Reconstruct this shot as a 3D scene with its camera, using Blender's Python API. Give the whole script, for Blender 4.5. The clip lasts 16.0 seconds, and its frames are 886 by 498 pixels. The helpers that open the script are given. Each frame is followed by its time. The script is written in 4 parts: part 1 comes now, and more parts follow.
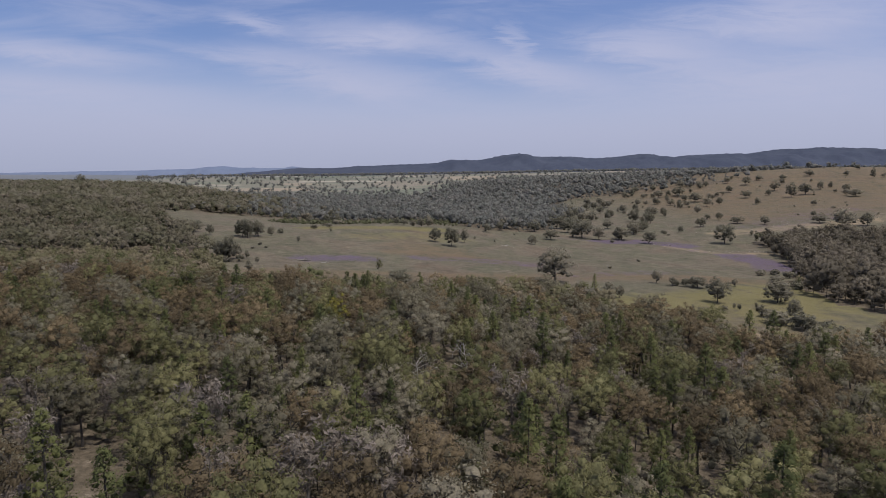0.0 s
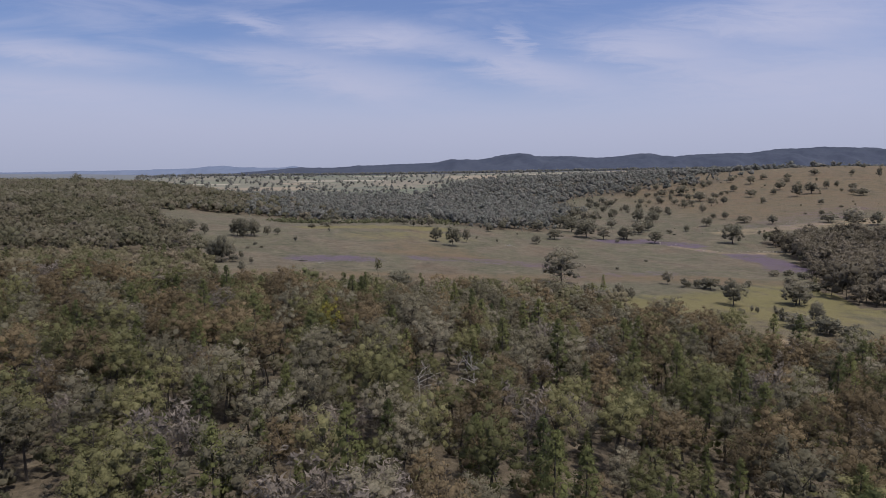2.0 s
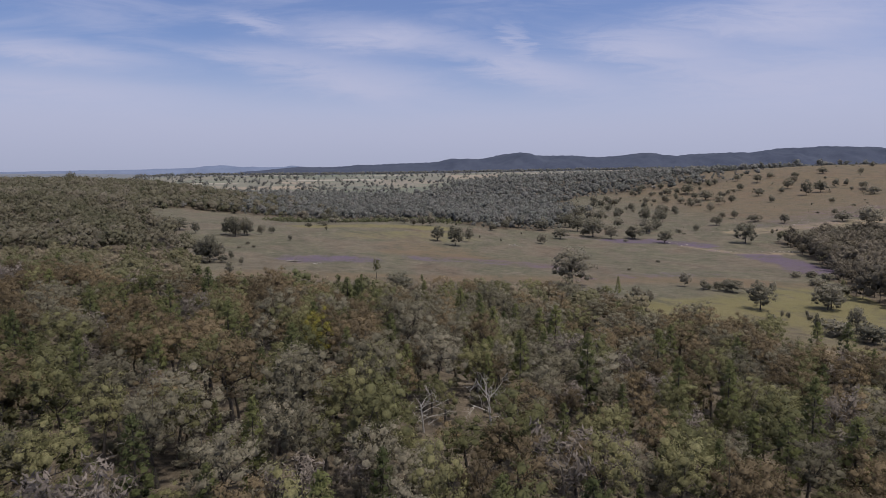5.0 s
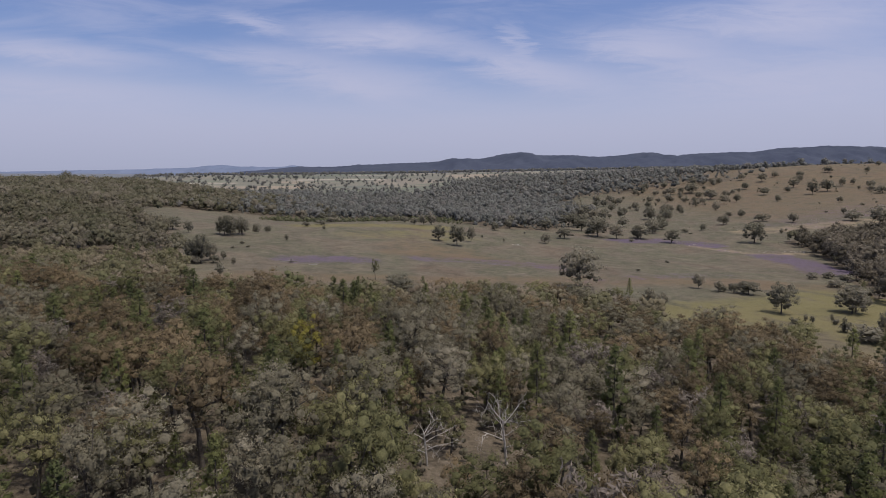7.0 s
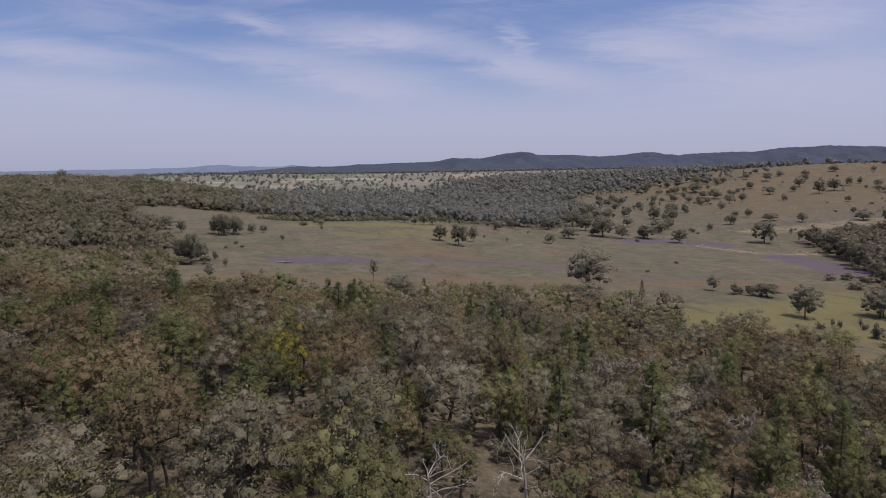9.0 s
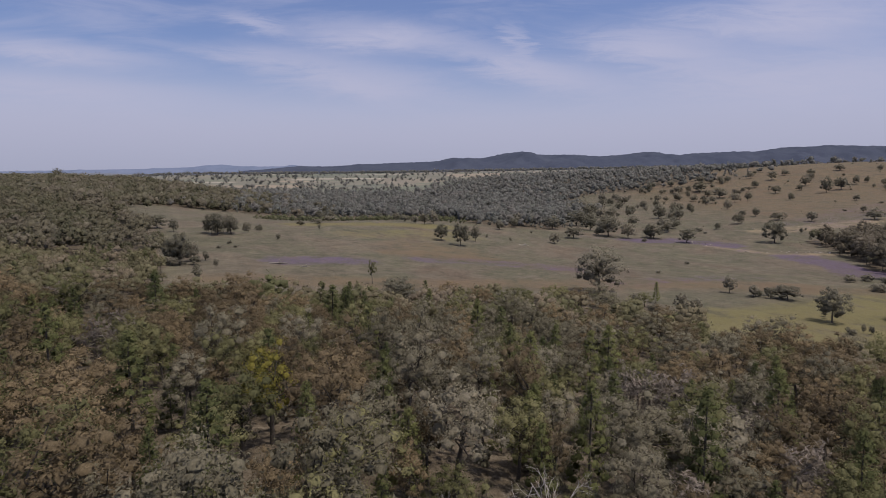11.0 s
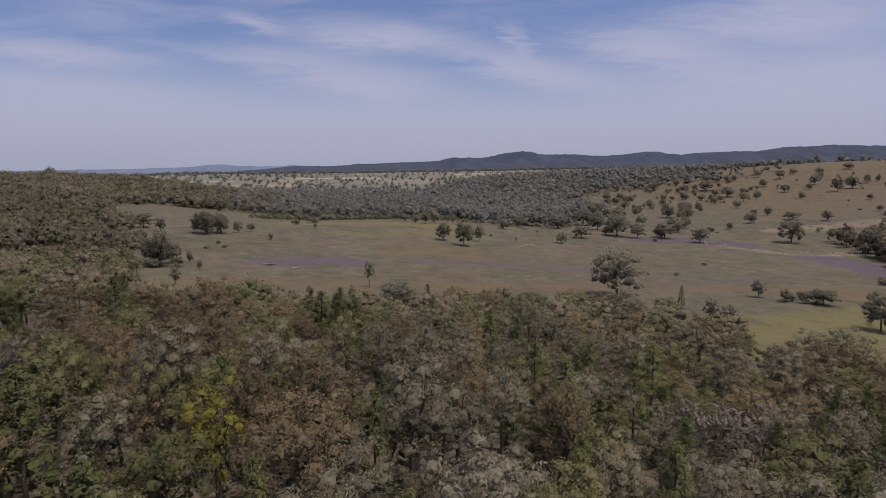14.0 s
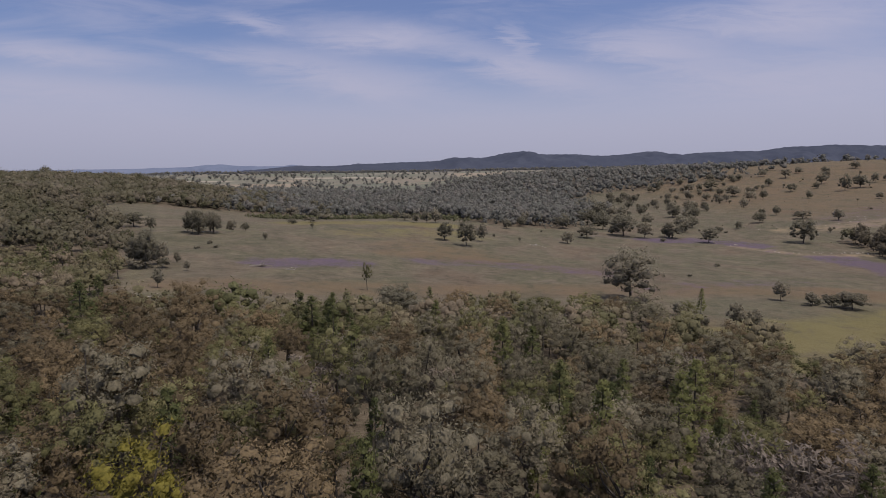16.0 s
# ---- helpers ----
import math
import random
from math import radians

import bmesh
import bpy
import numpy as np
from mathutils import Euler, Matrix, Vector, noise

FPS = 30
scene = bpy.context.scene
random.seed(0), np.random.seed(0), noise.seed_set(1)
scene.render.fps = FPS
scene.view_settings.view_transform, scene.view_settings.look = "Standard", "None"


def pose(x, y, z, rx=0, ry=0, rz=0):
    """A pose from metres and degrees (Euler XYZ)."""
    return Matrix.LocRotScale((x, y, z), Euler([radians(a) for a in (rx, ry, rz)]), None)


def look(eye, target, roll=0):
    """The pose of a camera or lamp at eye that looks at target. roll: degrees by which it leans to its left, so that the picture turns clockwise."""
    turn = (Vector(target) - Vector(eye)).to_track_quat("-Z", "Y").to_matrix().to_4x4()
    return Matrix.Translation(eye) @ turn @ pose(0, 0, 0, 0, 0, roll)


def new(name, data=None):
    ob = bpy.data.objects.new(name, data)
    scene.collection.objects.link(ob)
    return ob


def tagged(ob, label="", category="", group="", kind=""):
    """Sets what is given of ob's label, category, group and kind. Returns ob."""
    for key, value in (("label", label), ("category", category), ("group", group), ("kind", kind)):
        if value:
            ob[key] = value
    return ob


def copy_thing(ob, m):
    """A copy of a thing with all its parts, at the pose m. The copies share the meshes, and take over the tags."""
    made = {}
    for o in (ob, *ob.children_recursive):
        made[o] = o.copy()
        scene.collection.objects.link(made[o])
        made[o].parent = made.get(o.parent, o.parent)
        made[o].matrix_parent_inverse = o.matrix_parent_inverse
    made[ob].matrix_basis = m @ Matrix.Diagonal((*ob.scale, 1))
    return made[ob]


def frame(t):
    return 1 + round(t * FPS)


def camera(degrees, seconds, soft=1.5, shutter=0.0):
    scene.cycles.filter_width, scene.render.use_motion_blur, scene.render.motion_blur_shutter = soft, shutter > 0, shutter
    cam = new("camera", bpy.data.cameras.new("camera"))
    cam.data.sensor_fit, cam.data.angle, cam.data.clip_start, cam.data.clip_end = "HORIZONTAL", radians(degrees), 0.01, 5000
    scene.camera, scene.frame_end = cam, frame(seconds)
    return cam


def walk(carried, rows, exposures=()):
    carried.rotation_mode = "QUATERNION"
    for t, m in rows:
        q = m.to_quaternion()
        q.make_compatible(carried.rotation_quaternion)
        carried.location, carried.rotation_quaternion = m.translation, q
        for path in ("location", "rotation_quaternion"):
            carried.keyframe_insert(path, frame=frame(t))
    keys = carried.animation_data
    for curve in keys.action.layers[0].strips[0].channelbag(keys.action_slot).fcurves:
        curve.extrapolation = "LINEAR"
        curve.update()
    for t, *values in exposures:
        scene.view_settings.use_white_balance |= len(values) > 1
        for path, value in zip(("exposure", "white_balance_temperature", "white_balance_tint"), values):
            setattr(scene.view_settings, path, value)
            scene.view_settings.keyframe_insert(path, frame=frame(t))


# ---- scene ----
cam = camera(72.0, 16.0, soft=0.9, shutter=0.5)
# seconds, place, (pitch, yaw) in degrees
PATH = [
    (0.0, (-0.000, 0.000, 50.000), (-6.974, 0.000)),
    (2.0, (-0.708, 11.400, 48.640), (-6.992, 0.017)),
    (4.0, (-1.423, 22.911, 47.267), (-7.005, 0.034)),
    (6.0, (-2.145, 34.535, 45.881), (-7.014, 0.051)),
    (8.0, (-2.874, 46.270, 44.481), (-7.017, 0.068)),
    (10.0, (-3.609, 58.117, 43.068), (-7.016, 0.085)),
    (12.0, (-4.352, 70.077, 41.641), (-7.010, 0.102)),
    (14.0, (-5.102, 82.148, 40.201), (-7.000, 0.119)),
    (16.0, (-5.858, 94.332, 38.748), (-6.984, 0.136)),
]
walk(cam, [(t, pose(*e, 90 + p, 0, w)) for t, e, (p, w) in PATH],
     exposures=[(0, 0.25, 6500, 11), (8, 0.24, 6600, 13), (16, 0.09, 6850, 15)])

# ---------------------------------------------------------------- light
SUN_ELEV, SUN_AZ = radians(70), radians(115)   # high, to the right of the flight
world = bpy.data.worlds.new("sky")
scene.world = world
world.use_nodes = True


class Nodes:
    """Small helper to write node trees in one line per node."""

    def __init__(self, tree):
        self.t = tree

    def add(self, kind, attribute_name=None):
        n = self.t.nodes.new(kind)
        if attribute_name:
            n.attribute_name = attribute_name
        return n

    def link(self, a, b):
        self.t.links.new(a, b)

    def put(self, val, sock):
        if hasattr(val, "is_output"):
            self.t.links.new(val, sock)
        elif val is not None:
            sock.default_value = val

    def math(self, op, a, b=0.0, c=None, clamp=False):
        n = self.t.nodes.new("ShaderNodeMath")
        n.operation, n.use_clamp = op, clamp
        self.put(a, n.inputs[0])
        self.put(b, n.inputs[1])
        if c is not None:
            self.put(c, n.inputs[2])
        return n.outputs[0]

    def vmath(self, op, a, b=None):
        n = self.t.nodes.new("ShaderNodeVectorMath")
        n.operation = op
        self.put(a, n.inputs[0])
        if b is not None:
            self.put(b, n.inputs[1])
        return n.outputs[0]

    def noise(self, vec, scale, detail=4.0, rough=0.55, distort=0.0):
        n = self.t.nodes.new("ShaderNodeTexNoise")
        if vec is not None:
            self.link(vec, n.inputs["Vector"])
        n.inputs["Scale"].default_value = scale
        n.inputs["Detail"].default_value = detail
        n.inputs["Roughness"].default_value = rough
        n.inputs["Distortion"].default_value = distort
        return n.outputs[0]

    def step(self, val, lo, hi, to0=0.0, to1=1.0):
        n = self.t.nodes.new("ShaderNodeMapRange")
        n.interpolation_type = "SMOOTHSTEP"
        self.put(val, n.inputs["Value"])
        for key, v in (("From Min", lo), ("From Max", hi), ("To Min", to0), ("To Max", to1)):
            n.inputs[key].default_value = v
        return n.outputs[0]

    def mix(self, fac, a, b, mode="MIX"):
        n = self.t.nodes.new("ShaderNodeMix")
        n.data_type, n.blend_type = "RGBA", mode
        self.put(fac, n.inputs[0])
        for v, sock in ((a, n.inputs[6]), (b, n.inputs[7])):
            if isinstance(v, tuple):
                v = (*v, 1.0) if len(v) == 3 else v
            self.put(v, sock)
        return n.outputs[2]

    def ramp(self, fac, stops):
        n = self.t.nodes.new("ShaderNodeValToRGB")
        self.put(fac, n.inputs[0])
        els = n.color_ramp.elements
        while len(els) < len(stops):
            els.new(0.5)
        for e, (p, c) in zip(els, stops):
            e.position, e.color = p, (*c, 1.0)
        return n.outputs[0]


w = Nodes(world.node_tree)
world.node_tree.nodes.clear()
sky = w.add("ShaderNodeTexSky")
sky.sky_type, sky.sun_disc, sky.sun_elevation, sky.sun_rotation = "NISHITA", False, SUN_ELEV, SUN_AZ
sky.air_density, sky.dust_density, sky.ozone_density = 1.0, 1.2, 1.5
view = w.add("ShaderNodeTexCoord").outputs["Generated"]
sep = w.add("ShaderNodeSeparateXYZ")
w.link(view, sep.inputs[0])
up = w.math("MAXIMUM", sep.outputs[2], 0.0)
# high thin cloud: torn streaks over a blue sky, and a pale veil towards the horizon
ahead = w.math("ADD", w.math("ABSOLUTE", sep.outputs[1]), 0.02)
comb = w.add("ShaderNodeCombineXYZ")
w.link(w.math("DIVIDE", sep.outputs[0], ahead), comb.inputs[0])
w.link(w.math("DIVIDE", sep.outputs[2], ahead), comb.inputs[1])
stretch = w.add("ShaderNodeMapping")
stretch.inputs["Scale"].default_value = (2.6, 14.0, 1.0)
stretch.inputs["Rotation"].default_value = (0, 0, radians(5))
w.link(comb.outputs[0], stretch.inputs["Vector"])
torn = w.noise(stretch.outputs[0], 1.0, 7.0, 0.6, 0.8)
wisps = w.noise(stretch.outputs[0], 3.3, 6.0, 0.66, 1.6)
warp = w.add("ShaderNodeCombineXYZ")
w.link(w.math("MULTIPLY", w.math("SUBTRACT", wisps, 0.5), 0.16), warp.inputs[0])
w.link(w.math("MULTIPLY", w.math("SUBTRACT", torn, 0.5), 0.055), warp.inputs[1])
bent = w.vmath("ADD", comb.outputs[0], warp.outputs[0])
STREAKS = (   # ahead-relative sideways and upward slope, tilt, length, width, thickness
    (-0.088, 0.207, -4, 0.20, 0.040, 0.85),
    (-0.135, 0.140, -6, 0.20, 0.038, 0.80),
    (0.140, 0.160, -13, 0.19, 0.036, 0.80),
    (0.112, 0.205, -48, 0.045, 0.028, 0.55),
    (-0.590, 0.185, -6, 0.24, 0.030, 0.75),
    (-0.295, 0.234, -14, 0.075, 0.018, 0.60),
    (0.520, 0.238, 7, 0.36, 0.060, 0.75),
    (0.480, 0.140, -3, 0.40, 0.085, 0.75),
    (-0.600, 0.132, -5, 0.34, 0.036, 0.70),
    (0.320, 0.192, -8, 0.17, 0.036, 0.65),
    (0.660, 0.165, 4, 0.26, 0.075, 0.55),
    (-0.270, 0.186, -3, 0.16, 0.024, 0.45),
    (-0.180, 0.170, -5, 0.24, 0.024, 0.40),
)
cirrus = w.math("MULTIPLY", w.step(torn, 0.42, 0.72), w.step(up, 0.2, 0.6, 0.34, 0.8))
for su, sv, tilt, long, thick, strong in STREAKS:
    place = w.add("ShaderNodeMapping")
    place.vector_type = "TEXTURE"
    place.inputs["Location"].default_value = (su, sv, 0)
    place.inputs["Rotation"].default_value = (0, 0, radians(tilt))
    place.inputs["Scale"].default_value = (long, thick, 1)
    w.link(bent, place.inputs["Vector"])
    far_off = w.add("ShaderNodeVectorMath")
    far_off.operation = "LENGTH"
    w.link(place.outputs[0], far_off.inputs[0])
    shape = w.math("MULTIPLY", w.step(far_off.outputs["Value"], 0.0, 1.1, strong, 0.0), w.step(wisps, 0.25, 0.65, 0.7, 1.0))
    cirrus = w.math("SUBTRACT", w.math("ADD", cirrus, shape), w.math("MULTIPLY", cirrus, shape))
veil = w.step(up, 0.05, 0.195, 0.97, 0.06)
cover = w.math("SUBTRACT", w.math("ADD", cirrus, veil), w.math("MULTIPLY", cirrus, veil))
SKY_GAIN = 0.075
blue = w.mix(1.0, sky.outputs[0], (SKY_GAIN * 0.84, SKY_GAIN * 0.92, SKY_GAIN * 1.25), "MULTIPLY")
cloud = w.ramp(up, [(0.0, (0.312, 0.341, 0.458)), (0.1, (0.385, 0.41, 0.55)), (0.28, (0.445, 0.46, 0.605)), (0.6, (1.15, 1.15, 1.22)), (1.0, (2.3, 2.28, 2.2))])
bg = w.add("ShaderNodeBackground")
w.link(w.mix(cover, blue, cloud), bg.inputs["Color"])
bg.inputs["Strength"].default_value = 1.0
out = w.add("ShaderNodeOutputWorld")
w.link(bg.outputs[0], out.inputs[0])

lamp = bpy.data.lights.new("sun", "SUN")
lamp.energy, lamp.angle, lamp.color = 3.6, radians(4.0), (1.0, 0.93, 0.83)
sun = new("sun", lamp)
sun_from = Vector((math.sin(SUN_AZ) * math.cos(SUN_ELEV), math.cos(SUN_AZ) * math.cos(SUN_ELEV), math.sin(SUN_ELEV)))
sun.matrix_basis = look(sun_from * 900, (0, 0, 0))

# ---------------------------------------------------------------- materials


def material(name):
    m = bpy.data.materials.new(name)
    m.use_nodes = True
    n = Nodes(m.node_tree)
    return m, n, m.node_tree.nodes["Principled BSDF"]


def leaf_material(name, dark, mid, light, per_tree=True, fine=9.0):
    """Foliage: a colour for each tree, and a smaller change from leaf spray to leaf spray."""
    m, n, b = material(name)
    if per_tree:
        tree = n.add("ShaderNodeObjectInfo").outputs["Random"]
    else:
        tree = n.add("ShaderNodeAttribute", attribute_name="tint").outputs["Fac"]
    spray = n.add("ShaderNodeNewGeometry").outputs["Random Per Island"]
    colour = n.ramp(tree, [(0.0, dark), (0.5, mid), (1.0, light)])
    vary = n.step(spray, 0.0, 1.0, 0.88, 1.12)
    vec = n.add("ShaderNodeCombineXYZ")
    pos = n.add("ShaderNodeTexCoord").outputs["Object"]
    sprig = n.noise(pos, fine, 3.0, 0.7)
    clump = n.noise(pos, fine * 0.22, 2.0, 0.6)
    tone = n.math("MULTIPLY", n.step(sprig, 0.34, 0.64, 0.82, 1.16), n.step(clump, 0.25, 0.75, 0.82, 1.18))
    vary = n.math("MULTIPLY", vary, tone)
    for i in range(3):
        n.link(vary, vec.inputs[i])
    bump = n.add("ShaderNodeBump")
    bump.inputs["Strength"].default_value = 0.3
    bump.inputs["Distance"].default_value = 0.4 / fine
    n.link(sprig, bump.inputs["Height"])
    n.link(bump.outputs[0], b.inputs["Normal"])
    paint = n.mix(1.0, colour, vec.outputs[0], "MULTIPLY")
    n.link(paint, b.inputs["Base Color"])
    b.inputs["Roughness"].default_value = 0.7
    b.inputs["Specular IOR Level"].default_value = 0.15
    through_leaf = n.add("ShaderNodeBsdfTranslucent")
    n.link(paint, through_leaf.inputs["Color"])
    both = n.add("ShaderNodeMixShader")
    both.inputs[0].default_value = 0.4
    n.link(b.outputs[0], both.inputs[1])
    n.link(through_leaf.outputs[0], both.inputs[2])
    n.link(both.outputs[0], m.node_tree.nodes["Material Output"].inputs["Surface"])
    return m


def bark_material(name, a, c, scale=6.0):
    m, n, b = material(name)
    pos = n.add("ShaderNodeTexCoord").outputs["Object"]
    n.link(n.ramp(n.noise(pos, scale, 5.0, 0.65), [(0.3, a), (0.7, c)]), b.inputs["Base Color"])
    b.inputs["Roughness"].default_value = 0.9
    bump = n.add("ShaderNodeBump")
    bump.inputs["Strength"].default_value = 0.5
    n.link(n.noise(pos, scale * 4, 4.0, 0.7), bump.inputs["Height"])
    n.link(bump.outputs[0], b.inputs["Normal"])
    return m


LEAF = {
    "gum": leaf_material("gum_leaves", (0.078, 0.08, 0.036), (0.118, 0.115, 0.055), (0.168, 0.159, 0.079)),
    "box": leaf_material("grey_box_leaves", (0.098, 0.09, 0.062), (0.14, 0.128, 0.09), (0.188, 0.17, 0.126)),
    "ironbark": leaf_material("ironbark_leaves", (0.08, 0.063, 0.038), (0.124, 0.096, 0.058), (0.175, 0.134, 0.08)),
    "cypress": leaf_material("cypress_leaves", (0.062, 0.074, 0.03), (0.095, 0.105, 0.042), (0.135, 0.142, 0.055)),
    "wattle": leaf_material("wattle_leaves", (0.15, 0.134, 0.03), (0.17, 0.15, 0.033), (0.19, 0.166, 0.038)),
    "twig": leaf_material("dry_twigs", (0.15, 0.128, 0.11), (0.185, 0.16, 0.138), (0.22, 0.19, 0.168)),
    "paddock": leaf_material("paddock_gum_leaves", (0.108, 0.104, 0.077), (0.146, 0.137, 0.104), (0.188, 0.172, 0.132), True, 3.0),
}
LEAF_WOOD = leaf_material("woodland_leaves", (0.084, 0.094, 0.041), (0.134, 0.124, 0.072), (0.184, 0.152, 0.11), False, 3.0)
# leaf colours for far trees, paled to blue-grey to hold the air's haze
LEAF_HAZED = leaf_material("hazed_woodland_leaves", (0.108, 0.115, 0.104), (0.124, 0.126, 0.117), (0.146, 0.139, 0.129), False, 0.5)
LEAF_HILL = leaf_material("hillside_leaves", (0.076, 0.077, 0.045), (0.106, 0.099, 0.066), (0.142, 0.124, 0.094), False, 2.2)
LEAF_SHRUB = leaf_material("shrub_leaves", (0.085, 0.094, 0.05), (0.115, 0.12, 0.066), (0.15, 0.15, 0.09), False, 2.6)
LEAF_CREEK = leaf_material("creek_oak_leaves", (0.08, 0.073, 0.053), (0.112, 0.098, 0.074), (0.146, 0.126, 0.098), False, 2.6)
BARK = bark_material("dark_bark", (0.028, 0.024, 0.02), (0.075, 0.064, 0.054))
PALE_BARK = bark_material("bleached_wood", (0.2, 0.185, 0.17), (0.4, 0.375, 0.345), 3.0)
GREY_BARK = bark_material("grey_bark", (0.09, 0.08, 0.07), (0.2, 0.18, 0.16))

# ---------------------------------------------------------------- land
NEAR_SWELLS = [
    (0, -120, 120, 15.1), (-70, 20, 70, 2.8), (70, 20, 70, 0.5), (0, 90, 60, 5.6), (-60, 110, 55, -1.7), (60, 120, 55, -2.8),
    (-18, 126, 26, 2.8), (0, 180, 55, 1.3), (50, 200, 60, 0.8), (-100, 200, 70, 4.5), (-220, 80, 120, 18.4), (220, 80, 120, 1.4), (180, 200, 90, -2.9),
    (0, 310, 70, -2.6), (100, 290, 70, 1.5), (-90, 320, 70, 3.4), (220, 450, 100, -6.0), (60, 430, 80, -2.5), (-90, 430, 70, 2.6),
    (350, 380, 120, -2.0), (-20, 540, 80, 5.8),
]
FAR_SWELLS = [
    (150, 600, 100, -2.1), (233, 720, 120, -2.3), (450, 620, 150, 9.0), (680, 1050, 250, 32.8), (500, 950, 160, 2.7), (850, 1150, 300, 27.0),
    (380, 850, 140, -7.1), (-180, 380, 100, -0.1), (-300, 500, 130, 20.9), (-540, 880, 200, 8.5), (-400, 760, 130, 15.0), (-370, 870, 70, 4.5), (-800, 900, 260, 26.0),
    (-180, 620, 110, -8.5), (-230, 800, 120, -7.7), (0, 850, 170, 0.6), (0, 1150, 220, -5.8), (-250, 1150, 220, 1.4), (300, 1400, 220, 26.6),
    (100, 1400, 200, 3.6), (550, 1450, 260, -3.7), (-500, 1250, 250, -0.8), (-100, 1600, 300, -6.4),
]


def smooth(a, b, v):
    t = np.clip((v - a) / (b - a), 0.0, 1.0)
    return t * t * (3 - 2 * t)


def height(x, y):
    """Height of the ground: a rising far plain and many broad swells."""
    x, y = np.asarray(x, float), np.asarray(y, float)
    r = np.hypot(x, y) + 1.0
    side = smooth(-0.52, -0.36, x / r)
    z = smooth(1000, 2700, r) * (37 + 38 / (1 + np.exp(-(x - 300) / 500))) * side + smooth(1500, 4700, r) * 48 * (1 - side)
    for cx, cy, s, h in NEAR_SWELLS + FAR_SWELLS:
        z = z + h * np.exp(-((x - cx) ** 2 + (y - cy) ** 2) / (2 * s * s))
    return z


def inside(x, y, ring):
    """1 inside a closed ring of corners, else 0."""
    x, y = np.asarray(x, float), np.asarray(y, float)
    hit = np.zeros(np.broadcast(x, y).shape, bool)
    for (ax, ay), (bx, by) in zip(ring, ring[1:] + ring[:1]):
        if ay == by:
            continue
        cross = ((ay > y) != (by > y)) & (x < (bx - ax) * (y - ay) / (by - ay) + ax)
        hit = hit ^ cross
    return hit


def near_line(x, y, line, wide):
    """1 on a line of corners, fading to 0 at the given width."""
    best = np.full(np.broadcast(x, y).shape, 1e9)
    for (ax, ay), (bx, by) in zip(line, line[1:]):
        dx, dy = bx - ax, by - ay
        t = np.clip(((x - ax) * dx + (y - ay) * dy) / (dx * dx + dy * dy), 0, 1)
        best = np.minimum(best, np.hypot(x - ax - t * dx, y - ay - t * dy))
    return 1 - smooth(0.25 * wide, wide, best)


# the open grazing land; all else this side of the far plain is wood
PADDOCK = [(108, 158), (87, 178), (71, 196), (56, 212), (48, 232), (40, 254), (10, 254), (-18, 246), (-34, 218), (-50, 210), (-66, 207), (-80, 222), (-96, 258),
           (-112, 300), (-146, 360), (-188, 420), (-222, 470), (-262, 540), (-292, 620), (-210, 720), (-150, 690), (-60, 690),
           (0, 640), (24, 560), (40, 520), (90, 560), (120, 640), (150, 780), (200, 1000), (330, 1060), (450, 1120), (560, 1250),
           (1500, 1500), (1500, 300), (260, 250), (170, 205), (150, 170)]
BELT = [(168, 205), (158, 250), (176, 300), (205, 350), (235, 430), (250, 478), (310, 490), (350, 440), (330, 330), (300, 240), (240, 200)]
CREEK = [(96, 505), (130, 502), (172, 488), (192, 440), (204, 398), (198, 345), (210, 290), (240, 240)]


def noise2(x, y, size, seed=0.0):
    """A smooth wavy field between about 0 and 1, for scattering and for edges."""
    a, b = x / size + seed, y / size - seed * 1.7
    v = (np.sin(a * 2.1 + 1.3 * np.sin(b * 1.7 + seed)) + np.sin(b * 2.3 + 1.1 * np.sin(a * 1.9 + 2.0))
         + np.sin((a + b) * 1.4 + 0.7) + np.sin((a - b) * 2.7 + 1.9 * np.sin(a)))
    return 0.5 + v / 8


def wooded(x, y):
    """How wooded the ground is, 0 to 1."""
    far = np.maximum(np.hypot(x, y) - 420, 0)
    wob_x = x + 9 * (noise2(x, y, 14) - 0.5) + 0.22 * far * (noise2(x, y, 70, 1.0) - 0.5)
    wob_y = y + 12 * (noise2(x, y, 11, 3.0) - 0.5) + 0.3 * far * (noise2(x, y, 60, 2.0) - 0.5)
    open_land = inside(wob_x, wob_y, PADDOCK)
    r = np.hypot(x, y)
    edge = 1270 + 780 * smooth(-0.02, 0.13, x / (r + 1)) + 160 * (noise2(x, y, 130, 3.0) - 0.5)
    return np.where(open_land & ~inside(wob_x, wob_y, BELT), 0.0, 1.0) * (r < edge) * ~((y > 1020) & (x < -330))


def grid_mesh(name, xs, ys, zs, mat):
    """A sheet from arrays of rows and columns."""
    rows, cols = xs.shape
    me = bpy.data.meshes.new(name)
    idx = np.arange(rows * cols).reshape(rows, cols)
    quads = np.stack([idx[:-1, :-1], idx[:-1, 1:], idx[1:, 1:], idx[1:, :-1]], -1).reshape(-1, 4)
    return fill_mesh(me, np.stack([xs, ys, zs], -1).reshape(-1, 3), quads, mat, True)


